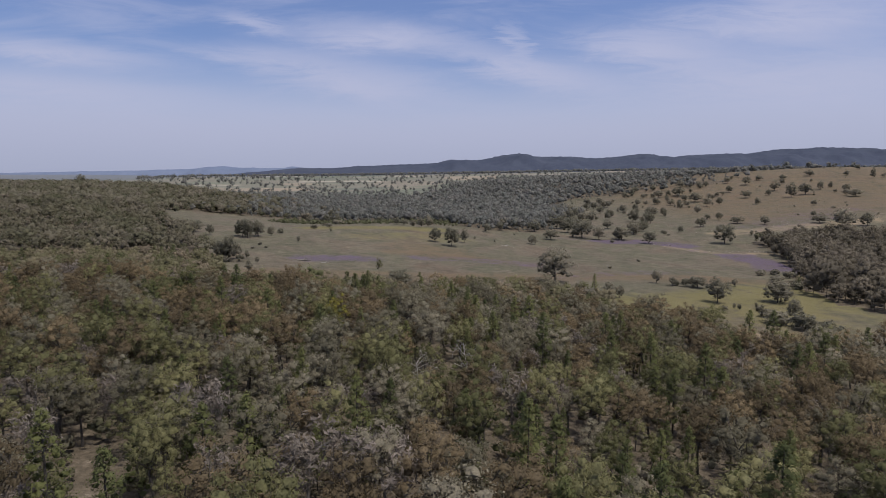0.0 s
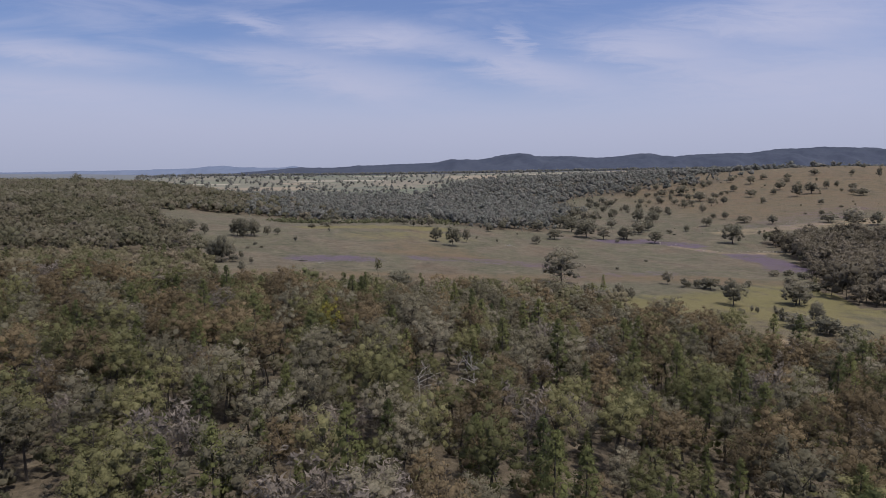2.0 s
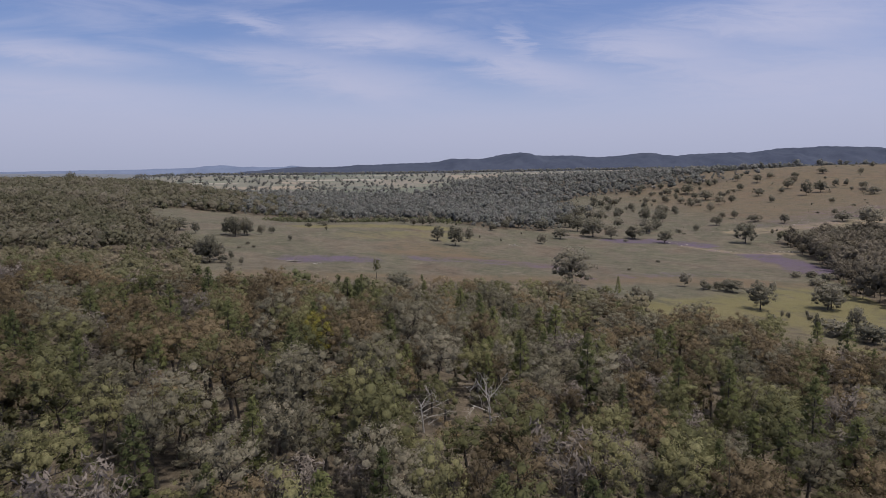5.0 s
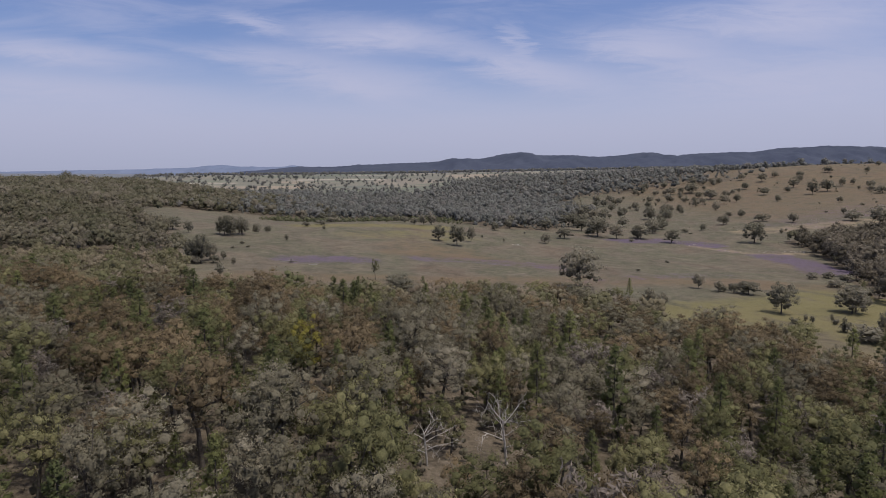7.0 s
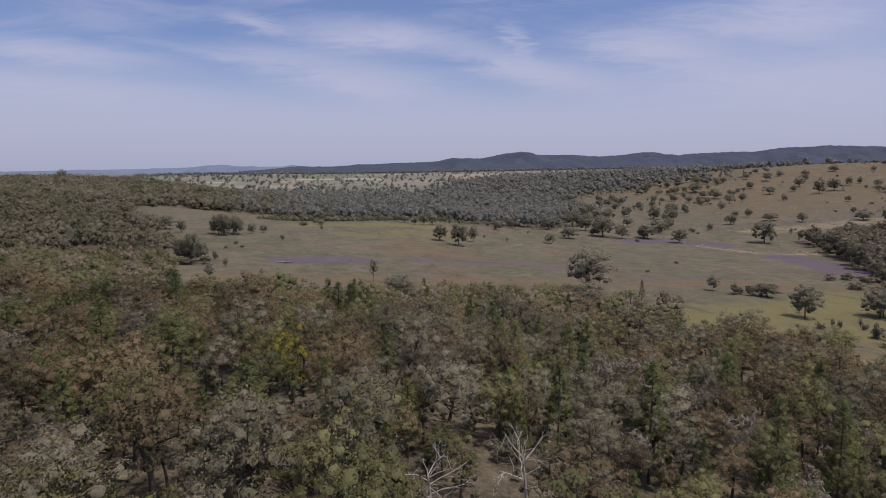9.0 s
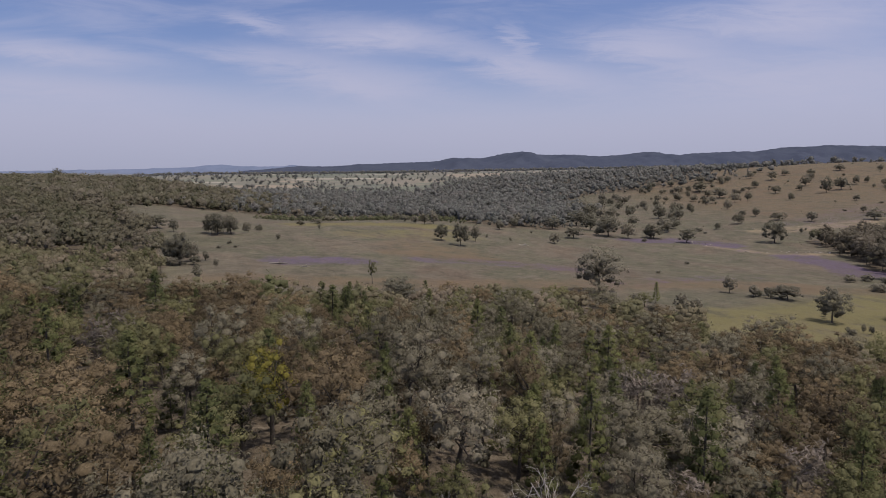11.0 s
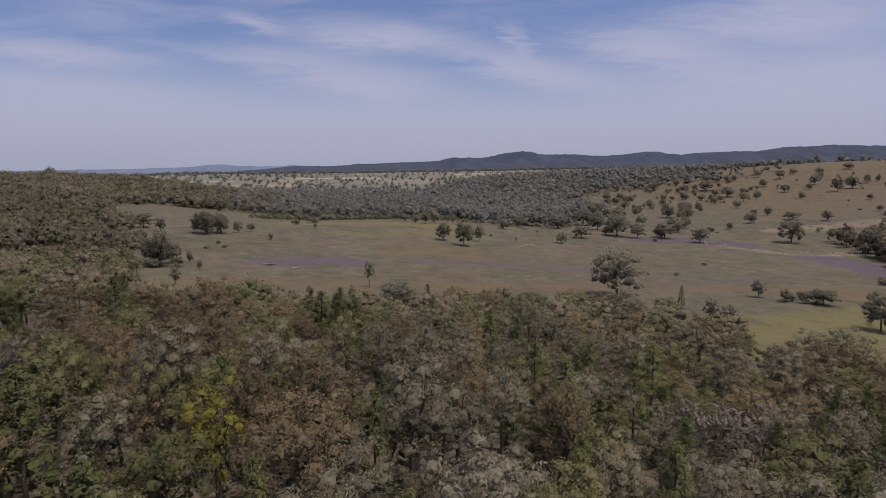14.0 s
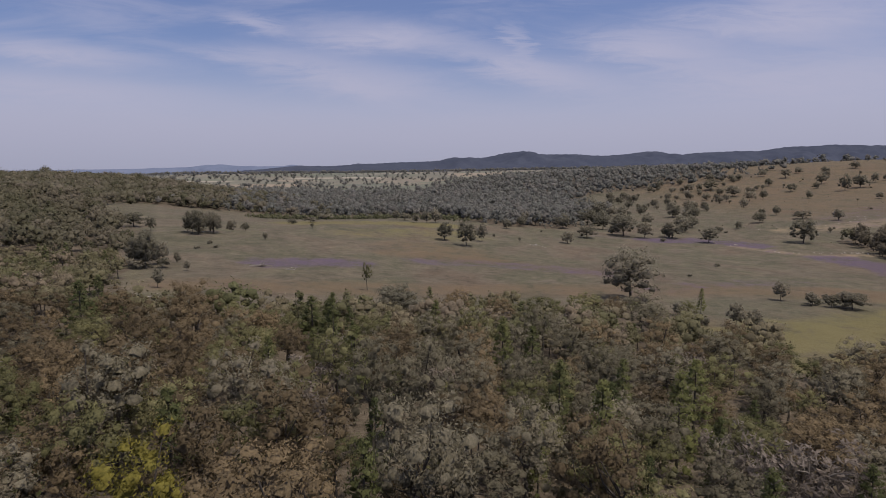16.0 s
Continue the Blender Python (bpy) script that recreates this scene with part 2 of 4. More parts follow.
def fill_mesh(me, verts, faces, mat, soft=False):
    """Puts numpy corners and faces (all of one corner count) into a mesh."""
    verts, faces = np.asarray(verts, np.float32), np.asarray(faces, np.int32)
    n = faces.shape[1]
    me.vertices.add(len(verts))
    me.vertices.foreach_set("co", verts.ravel())
    me.loops.add(faces.size)
    me.loops.foreach_set("vertex_index", faces.ravel())
    me.polygons.add(len(faces))
    me.polygons.foreach_set("loop_start", np.arange(0, faces.size, n, dtype=np.int32))
    me.polygons.foreach_set("use_smooth", np.full(len(faces), soft))
    me.update(calc_edges=True)
    me.validate()
    me.materials.append(mat)
    return me


def add_field(me, name, values):
    att = me.attributes.new(name, "FLOAT", "POINT")
    att.data.foreach_set("value", np.asarray(values, np.float32).ravel())


def ground_material():
    m, n, b = material("ground")
    pos = n.add("ShaderNodeNewGeometry").outputs["Position"]

    def field(name):
        return n.add("ShaderNodeAttribute", attribute_name=name).outputs["Fac"]

    flat = n.add("ShaderNodeMapping")
    flat.inputs["Scale"].default_value = (1.0, 0.75, 1.0)
    n.link(pos, flat.inputs["Vector"])
    large = n.noise(flat.outputs[0], 0.024, 5.0, 0.62, 0.8)
    small = n.noise(pos, 0.16, 6.0, 0.65)
    fine = n.noise(pos, 1.4, 5.0, 0.7)
    grass = n.ramp(large, [(0.30, (0.091, 0.072, 0.055)), (0.44, (0.099, 0.086, 0.066)), (0.57, (0.08, 0.077, 0.054)), (0.7, (0.12, 0.101, 0.082))])
    streaky = n.noise(flat.outputs[0], 0.07, 6.0, 0.68, 0.8)
    grass = n.mix(0.95, grass, n.ramp(streaky, [(0.3, (0.8, 0.79, 0.77)), (0.5, (1.0, 1.0, 1.0)), (0.7, (1.22, 1.19, 1.14))]), "MULTIPLY")
    tuft = n.ramp(n.math("ADD", n.math("MULTIPLY", small, 0.5), n.math("MULTIPLY", n.noise(pos, 0.42, 5.0, 0.7), 0.5)), [(0.32, (0.55, 0.54, 0.52)), (0.5, (1.0, 1.0, 1.0)), (0.68, (1.45, 1.4, 1.32))])
    grass = n.mix(0.8, grass, tuft, "MULTIPLY")
    speck = n.ramp(fine, [(0.3, (0.6, 0.6, 0.58)), (0.6, (1.1, 1.1, 1.08))])
    grass = n.mix(0.6, grass, speck, "MULTIPLY")
    # the far farmland in blocks of crop, stubble and pasture
    block = n.add("ShaderNodeTexVoronoi")
    block.inputs["Scale"].default_value = 0.0052
    block.inputs["Randomness"].default_value = 0.8
    n.link(pos, block.inputs["Vector"])
    tone = n.add("ShaderNodeSeparateXYZ")
    n.link(block.outputs["Color"], tone.inputs[0])
    field_tone = n.ramp(tone.outputs[0], [(0.0, (0.105, 0.118, 0.09)), (0.35, (0.13, 0.132, 0.108)), (0.6, (0.16, 0.145, 0.12)), (0.85, (0.094, 0.108, 0.09)), (1.0, (0.21, 0.18, 0.14))])
    field_tone = n.mix(0.8, field_tone, n.ramp(n.noise(pos, 0.012, 5.0, 0.65), [(0.3, (0.8, 0.8, 0.84)), (0.7, (1.2, 1.18, 1.14))]), "MULTIPLY")
    # reddish seeding grass, fresh green, bare dry soil, purple flowering weed
    wob = n.math("SUBTRACT", small, 0.5)
    grass = n.mix(n.math("MULTIPLY", field("plain"), 0.9), grass, field_tone)
    # blue-grey haze mixed into the ground colour, growing with distance
    grass = n.mix(n.math("MULTIPLY", field("far_haze"), 0.9), grass, (0.105, 0.115, 0.135))
    for name, colour, amount in (("rust", (0.11, 0.079, 0.05), 0.7), ("fresh", (0.12, 0.106, 0.046), 0.75),
                                 ("dry", (0.2, 0.155, 0.105), 0.8), ("crop", (0.24, 0.22, 0.18), 1.0), ("pale", (0.34, 0.34, 0.36), 1.0)):
        torn_edge = n.math("ADD", 1.0, n.math("ADD", n.math("MULTIPLY", wob, 2.0), n.math("MULTIPLY", n.math("SUBTRACT", streaky, 0.5), 3.0)))
        mask = n.step(n.math("MULTIPLY", field(name), torn_edge), 0.15, 0.95, 0.0, amount)
        grass = n.mix(mask, grass, colour)
    bloom = n.step(n.math("ADD", field("bloom"), n.math("ADD", n.math("MULTIPLY", wob, 1.3), n.math("MULTIPLY", n.math("SUBTRACT", streaky, 0.5), 1.8))), 0.4, 1.2, 0.0, 0.85)
    grass = n.mix(bloom, grass, n.ramp(fine, [(0.35, (0.062, 0.047, 0.068)), (0.65, (0.095, 0.071, 0.115))]))
    litter = n.ramp(n.noise(pos, 0.35, 6.0, 0.7), [(0.25, (0.05, 0.041, 0.031)), (0.5, (0.085, 0.07, 0.052)), (0.66, (0.12, 0.1, 0.076)), (0.82, (0.24, 0.2, 0.165))])
    litter = n.mix(0.7, litter, speck, "MULTIPLY")
    under = n.step(n.math("ADD", field("wood"), n.math("MULTIPLY", wob, 0.5)), 0.35, 0.65)
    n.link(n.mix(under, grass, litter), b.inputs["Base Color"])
    b.inputs["Roughness"].default_value = 0.95
    b.inputs["Specular IOR Level"].default_value = 0.1
    bump = n.add("ShaderNodeBump")
    bump.inputs["Strength"].default_value = 0.9
    bump.inputs["Distance"].default_value = 0.35
    n.link(n.math("ADD", fine, n.math("MULTIPLY", small, 2.0)), bump.inputs["Height"])
    n.link(bump.outputs[0], b.inputs["Normal"])
    return m


def build_ground():
    ys = [-160.0]
    while ys[-1] < 4880:
        ys.append(ys[-1] + max(2.6, 0.0125 * ys[-1]))
    ys = np.array(ys)[:, None]
    cols = np.linspace(-1, 1, 220)[None, :]
    x = cols * (240 + 0.9 * np.maximum(ys, 0))
    y = np.broadcast_to(ys, x.shape)
    z = height(x, y) + 0.5 * (noise2(x, y, 9) - 0.5) + 0.25 * (noise2(x, y, 3.1, 5.0) - 0.5)
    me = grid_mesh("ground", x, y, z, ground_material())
    add_field(me, "wood", wooded(x, y))
    bloom = near_line(x, y, [(132, 494), (161, 505), (179, 494), (192, 478)], 19) + 0.5 * near_line(x, y, CREEK, 16) + near_line(x, y, [(206, 420), (202, 388), (205, 365), (188, 345)], 21)
    bloom = bloom + 0.95 * near_line(x, y, [(-72, 318), (-58, 328), (-44, 336)], 20) + 0.75 * near_line(x, y, [(-14, 358), (10, 364), (40, 358), (64, 345)], 20)
    bloom = bloom + 0.55 * near_line(x, y, [(300, 560), (420, 640)], 60) + 0.6 * near_line(x, y, [(60, 300), (90, 318), (130, 326)], 16)
    add_field(me, "bloom", np.clip(bloom, 0, 1))
    rust = 0.7 * near_line(x, y, [(-75, 262), (-20, 284), (30, 300), (90, 306), (130, 300)], 24) + 0.5 * near_line(x, y, [(-30, 372), (20, 370), (70, 340)], 18) + 0.55 * near_line(x, y, [(-20, 400), (0, 390)], 40)
    rust = rust + 0.65 * smooth(180, 330, x) * smooth(520, 640, y) * (y < 1500) + 0.6 * near_line(x, y, [(128, 300), (170, 290)], 20)
    add_field(me, "rust", np.clip(rust, 0, 1))
    fresh = near_line(x, y, [(-100, 480), (-60, 505), (-10, 505)], 26) + 0.85 * near_line(x, y, [(70, 226), (110, 238), (150, 262)], 40) + 0.5 * near_line(x, y, [(110, 190), (160, 230)], 30)
    fresh = fresh + 0.5 * near_line(x, y, [(-50, 440), (0, 460)], 40)
    add_field(me, "fresh", np.clip(fresh, 0, 1))
    dry = near_line(x, y, [(112, 168), (94, 188)], 9) + 0.7 * near_line(x, y, [(176, 472), (200, 430), (230, 430)], 9)
    dry = dry + 0.6 * near_line(x, y, [(250, 540), (420, 560)], 26) + 0.2 * smooth(700, 900, y) * smooth(150, 400, x) * (y < 1500)
    add_field(me, "dry", np.clip(dry, 0, 1))
    crop = near_line(x, y, [(-440, 1960), (-300, 2010), (-220, 2000)], 60) + near_line(x, y, [(-700, 2450), (-560, 2500)], 70) + near_line(x, y, [(-330, 2300), (-120, 2330)], 50)
    crop = crop + near_line(x, y, [(330, 2250), (520, 2300)], 50) + near_line(x, y, [(-900, 1700), (-600, 1740)], 40)
    add_field(me, "crop", np.clip(crop, 0, 1))
    add_field(me, "pale", near_line(x, y, [(-830, 2560), (-730, 2600)], 90))
    add_field(me, "far_haze", smooth(2300, 3600, np.hypot(x, y)))
    add_field(me, "plain", smooth(1020, 1250, np.hypot(x, y)) * (1 - smooth(0.06, 0.2, x / np.hypot(x, y)) * (1 - smooth(1700, 2000, np.hypot(x, y)))))
    tagged(new("ground", me), "dry grazing land and leaf-littered woodland floor", "ground", kind="structure")


build_ground()


def ridge_material(name, a, c):
    m, n, b = material(name)
    pos = n.add("ShaderNodeNewGeometry").outputs["Position"]
    tone = n.math("ADD", n.math("MULTIPLY", n.noise(pos, 0.006, 5.0, 0.6), 0.6), n.math("MULTIPLY", n.noise(pos, 0.05, 4.0, 0.7), 0.4))
    n.link(n.ramp(tone, [(0.35, a), (0.65, c)]), b.inputs["Base Color"])
    b.inputs["Roughness"].default_value = 1.0
    b.inputs["Specular IOR Level"].default_value = 0.0
    return m


def build_ridge(name, label, y0, y1, crest_line, mat, step=16.0, tuft=7.0):
    """A long wooded range: a crest that runs from summit to saddle, with gullies and spurs down its front."""
    line = np.array(crest_line, float)
    x = np.arange(line[0, 0], line[-1, 0], step)
    crest = np.interp(x, line[:, 0], line[:, 1])
    soft = np.hanning(9) / np.hanning(9).sum()
    crest = np.convolve(np.pad(crest, 4, "edge"), soft, "valid")[None, :]
    x = x[None, :]
    y = np.linspace(y0, y1, 34)[:, None]
    t = (y - y0) / (y1 - y0)
    up = np.where(t < 0.62, np.sin(np.pi * np.clip(t / 0.62, 0, 1) * 0.5), np.cos(np.pi * 0.55 * (t - 0.62) / 0.38))
    spur = (noise2(x, y * 0.5, 105) - 0.5) * 0.34 + (noise2(x, y * 0.5, 36, 2.0) - 0.5) * 0.12
    z = 25 + (crest - 25) * (up + spur * np.sin(np.pi * np.clip(t / 0.62, 0, 1)) * (t < 0.62))
    z = z + tuft * (noise2(x, y, 7.0, 4.0) - 0.5) * (t > 0.02)
    me = grid_mesh(name, np.broadcast_to(x, z.shape), np.broadcast_to(y, z.shape), z, mat)
    tagged(new(name, me), label, "hills", kind="structure")


RANGE_CREST = [(-1250, 60), (-980, 88), (-720, 91), (-536, 101), (-312, 113), (-52, 121), (41, 142), (246, 143), (394, 172), (506, 188),
               (599, 163), (841, 165), (1008, 150), (1176, 169), (1280, 184), (1455, 155), (1585, 173), (1845, 184), (1957, 180),
               (2187, 214), (2292, 210), (2459, 226), (2775, 217), (2920, 199), (3400, 190), (4400, 150)]
# forest colour shifted to slate blue: distance haze put into the base colour
build_ridge("wooded_range", "wooded mountain range behind the plain, dark blue with distance haze", 3300, 4450, RANGE_CREST,
            ridge_material("hazed_range_forest", (0.038, 0.046, 0.07), (0.056, 0.065, 0.09)))
HORIZON_CREST = [(-4500, 58), (-3300, 62), (-2900, 70), (-2300, 80), (-1950, 92), (-1800, 100), (-1690, 116), (-1580, 102), (-1400, 98),
                 (-1200, 99), (-1154, 116), (-1090, 100), (-800, 88), (1400, 80)]
# the pale blue is thick horizon haze painted as the hills' own colour
build_ridge("distant_hills", "hills on the far horizon, pale blue with haze", 4480, 4860, HORIZON_CREST,
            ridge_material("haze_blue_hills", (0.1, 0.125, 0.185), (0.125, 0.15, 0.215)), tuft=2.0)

import itertools
# ---------------------------------------------------------------- vegetation


def tube(points, radii, sides=5):
    """Corners and quads of a tapered limb along some points."""
    pts = np.asarray(points, float)
    rings = []
    for i, p in enumerate(pts):
        d = pts[min(i + 1, len(pts) - 1)] - pts[max(i - 1, 0)]
        d = d / (np.linalg.norm(d) + 1e-9)
        side = np.cross(d, (0.31, 0.95, 0.1) if abs(d[2]) > 0.8 else (0.0, 0.0, 1.0))
        side = side / (np.linalg.norm(side) + 1e-9)
        other = np.cross(d, side)
        a = np.arange(sides) * 2 * np.pi / sides
        rings.append(p + radii[i] * (np.cos(a)[:, None] * side + np.sin(a)[:, None] * other))
    verts = np.concatenate(rings)
    faces = []
    for i in range(len(pts) - 1):
        for k in range(sides):
            a, b, c, d = i * sides + k, i * sides + (k + 1) % sides, (i + 1) * sides + (k + 1) % sides, (i + 1) * sides + k
            faces += [(a, b, c), (a, c, d)]
    return verts, np.array(faces)


def join(pieces):
    verts, faces, at = [], [], 0
    for v, f in pieces:
        verts.append(v)
        faces.append(f + at)
        at += len(v)
    return np.concatenate(verts), np.concatenate(faces)


GOLD = (1 + 5 ** 0.5) / 2
ORB = np.array([v for a in (-1, 1) for b in (-GOLD, GOLD) for v in ((0, a, b), (a, b, 0), (b, 0, a))]) / np.hypot(1, GOLD)
ORB_FACES = np.array([(i, j, k) if np.dot(np.cross(ORB[j] - ORB[i], ORB[k] - ORB[i]), ORB[i]) > 0 else (i, k, j)
                      for i, j, k in itertools.combinations(range(12), 3)
                      if max(np.linalg.norm(ORB[i] - ORB[j]), np.linalg.norm(ORB[j] - ORB[k]), np.linalg.norm(ORB[i] - ORB[k])) < 1.2])


def foliage(rng, centres, radii, count, size, flat=0.85, low=-0.4, long=2.3, heart=None, core=0.42):
    """Lumpy masses of foliage with many small leaf sprays on their shells. Returns corners, triangles and soft normals."""
    heart = np.asarray(heart) if heart is not None else centres.mean(0)
    verts, faces, shades = [], [], []
    at = 0
    if core:
        k = len(centres)
        ball, sides, m = ORB, ORB_FACES, len(ORB)
        lump = ball[None] * (core * radii[:, None, None]) * rng.uniform(0.7, 1.25, (k, m, 1)) * np.array((1, 1, flat))
        pos = (lump + centres[:, None]).reshape(-1, 3)
        out = pos - heart
        out /= np.linalg.norm(out, axis=1, keepdims=True) + 1e-6
        shade = 0.6 * np.tile(ball, (k, 1)) + 0.8 * out + 0.15 * rng.normal(size=(k * m, 3))
        verts.append(pos)
        faces.append((sides[None] + m * np.arange(k)[:, None, None]).reshape(-1, 3))
        shades.append(shade)
        at = len(pos)
    if count:
        c = np.repeat(centres, count, 0)
        r = np.repeat(radii, count)[:, None]
        n = len(c)
        d = rng.normal(size=(n, 3))
        d /= np.linalg.norm(d, axis=1, keepdims=True)
        d[:, 2] = np.where(d[:, 2] < low, -d[:, 2], d[:, 2])
        pos = c + d * r * (0.5 + 0.72 * rng.random((n, 1))) * np.array((1, 1, flat))
        nor = d + 0.5 * rng.normal(size=(n, 3)) + (0, 0, 0.15)
        nor /= np.linalg.norm(nor, axis=1, keepdims=True)
        u = np.cross(nor, rng.normal(size=(n, 3)))
        u /= np.linalg.norm(u, axis=1, keepdims=True)
        v = np.cross(nor, u)
        s = (size * (0.5 + 0.9 * rng.random(n)))[:, None]
        u, v = u * s * 0.5 * long, v * s * 0.5
        tri = np.stack([pos - u - v * 0.6, pos + u - v * 0.6 * rng.random((n, 1)), pos + v], 1).reshape(-1, 3)
        out = pos - heart
        out = out / (np.linalg.norm(out, axis=1, keepdims=True) + 1e-6)
        verts.append(tri)
        faces.append(at + np.arange(n * 3).reshape(-1, 3))
        shades.append(np.repeat(d * 0.6 + nor * 0.2 + out * 0.8, 3, 0))
    shade = np.concatenate(shades)
    shade /= np.linalg.norm(shade, axis=1, keepdims=True)
    return np.concatenate(verts), np.concatenate(faces), shade


def crown_clumps(rng, h, wide, clumps, shape):
    """Centres and radii of the puffs that make up a crown of height h and width wide: lobes, each covered with puffs."""
    out = []
    if shape == "cone":
        for i in range(clumps):
            t = (i + rng.random()) / clumps
            reach = wide * 0.5 * (1 - t) ** 0.7 * rng.uniform(0.55, 0.85)
            a = i * 2.4 + rng.random()
            out.append((np.cos(a) * reach, np.sin(a) * reach, h * (0.12 + 0.83 * t), wide * (0.2 - 0.11 * t) * max(1.0, (24 / clumps) ** 0.5)))
    else:
        mid, tall, low = {"round": (0.63, 0.27, -0.6), "broad": (0.53, 0.36, -0.75)}.get(shape, (0.42, 0.42, -0.6))
        lobes = max(1, round(clumps / 7.5))
        each = max(1, clumps // lobes)
        puff = wide * (0.135 if shape == "broad" else 0.115) * min(3.2, (38 / clumps) ** 0.5)
        spin = rng.uniform(0, 6.283)
        for j in range(lobes):
            far = 0.0 if lobes == 1 else wide * (rng.uniform(0.12, 0.22) if shape == "broad" else rng.uniform(0.17, 0.27)) * (0.25 if j == 0 else 1.0)
            a = spin + j * 2.4 + rng.uniform(-0.4, 0.4)
            lx, ly = np.cos(a) * far, np.sin(a) * far
            lz = h * (mid + (0.06 if j == 0 else rng.uniform(-0.16, 0.04)))
            big = (wide * 0.5 - far * 0.9 - puff * 0.5 if lobes < 3 else wide * (0.28 if shape == "broad" else 0.25)) * rng.uniform(0.85, 1.15)
            deep = h * tall * rng.uniform(0.8, 1.05)
            for i in range(each):
                up = 1 - (1 - low) * (i + rng.random()) / each
                b = i * 2.4 + a + rng.uniform(-0.4, 0.4)
                ring = np.sqrt(max(0.03, 1 - up * up)) * rng.uniform(0.75, 1.05)
                out.append((lx + np.cos(b) * big * ring, ly + np.sin(b) * big * ring, lz + deep * up * rng.uniform(0.85, 1.0), puff * rng.uniform(0.75, 1.3)))
    a = np.array(out)
    return a[:, :3], a[:, 3]


def stem_pieces(rng, h, clumps, thick, limbs, lean=0.05, sides=5):
    """A leaning trunk that forks into limbs reaching the clumps of the crown."""
    tip = np.array((rng.normal() * lean * h, rng.normal() * lean * h, h * 0.55))
    mid = tip * 0.5 + rng.normal(size=3) * (0.02 * h, 0.02 * h, 0)
    pieces = [tube([(0, 0, -0.4), (0, 0, 0.1), mid, tip], [thick * 1.5, thick * 1.15, thick * 0.85, thick * 0.5], sides + 1)]
    order = rng.permutation(len(clumps))[:limbs]
    for k in order:
        end = clumps[k]
        t = 0.45 + 0.5 * rng.random()
        start = mid + (tip - mid) * t
        bow = (start + end) / 2 + np.array((rng.normal() * 0.06 * h, rng.normal() * 0.06 * h, -0.03 * h))
        pieces.append(tube([start, bow, end], [thick * 0.42, thick * 0.26, thick * 0.1], max(3, sides - 1)))
    return pieces


def branch_pieces(rng, start, way, length, thick, depth, out, kids=3):
    """Bare crooked branches, forking to twigs."""
    way = way / np.linalg.norm(way)
    bend = way + rng.normal(size=3) * 0.28
    mid = start + way * length * 0.5
    end = mid + bend / np.linalg.norm(bend) * length * 0.5
    out.append(tube([start, mid, end], [thick, thick * 0.72, thick * 0.42], 4 if depth > 1 else 3))
    if depth:
        for k in range(kids):
            t = 0.35 + 0.65 * (k + rng.random()) / kids
            p = start + (mid - start) * min(1, t * 2) if t < 0.5 else mid + (end - mid) * (t * 2 - 1)
            turn_to = way + rng.normal(size=3) * 0.75 + (0, 0, 0.2)
            branch_pieces(rng, p, turn_to, length * (0.5 + 0.2 * rng.random()), thick * 0.5, depth - 1, out, kids)


def part(name, verts, faces, mat, parent, label="", soft=False, normals=None):
    me = fill_mesh(bpy.data.meshes.new(name), verts, faces, mat, soft or normals is not None)
    if normals is not None:
        me.normals_split_custom_set_from_vertices(normals.tolist())
    ob = new(name, me)
    ob.parent = parent
    if label:
        ob["label"] = label
    return ob


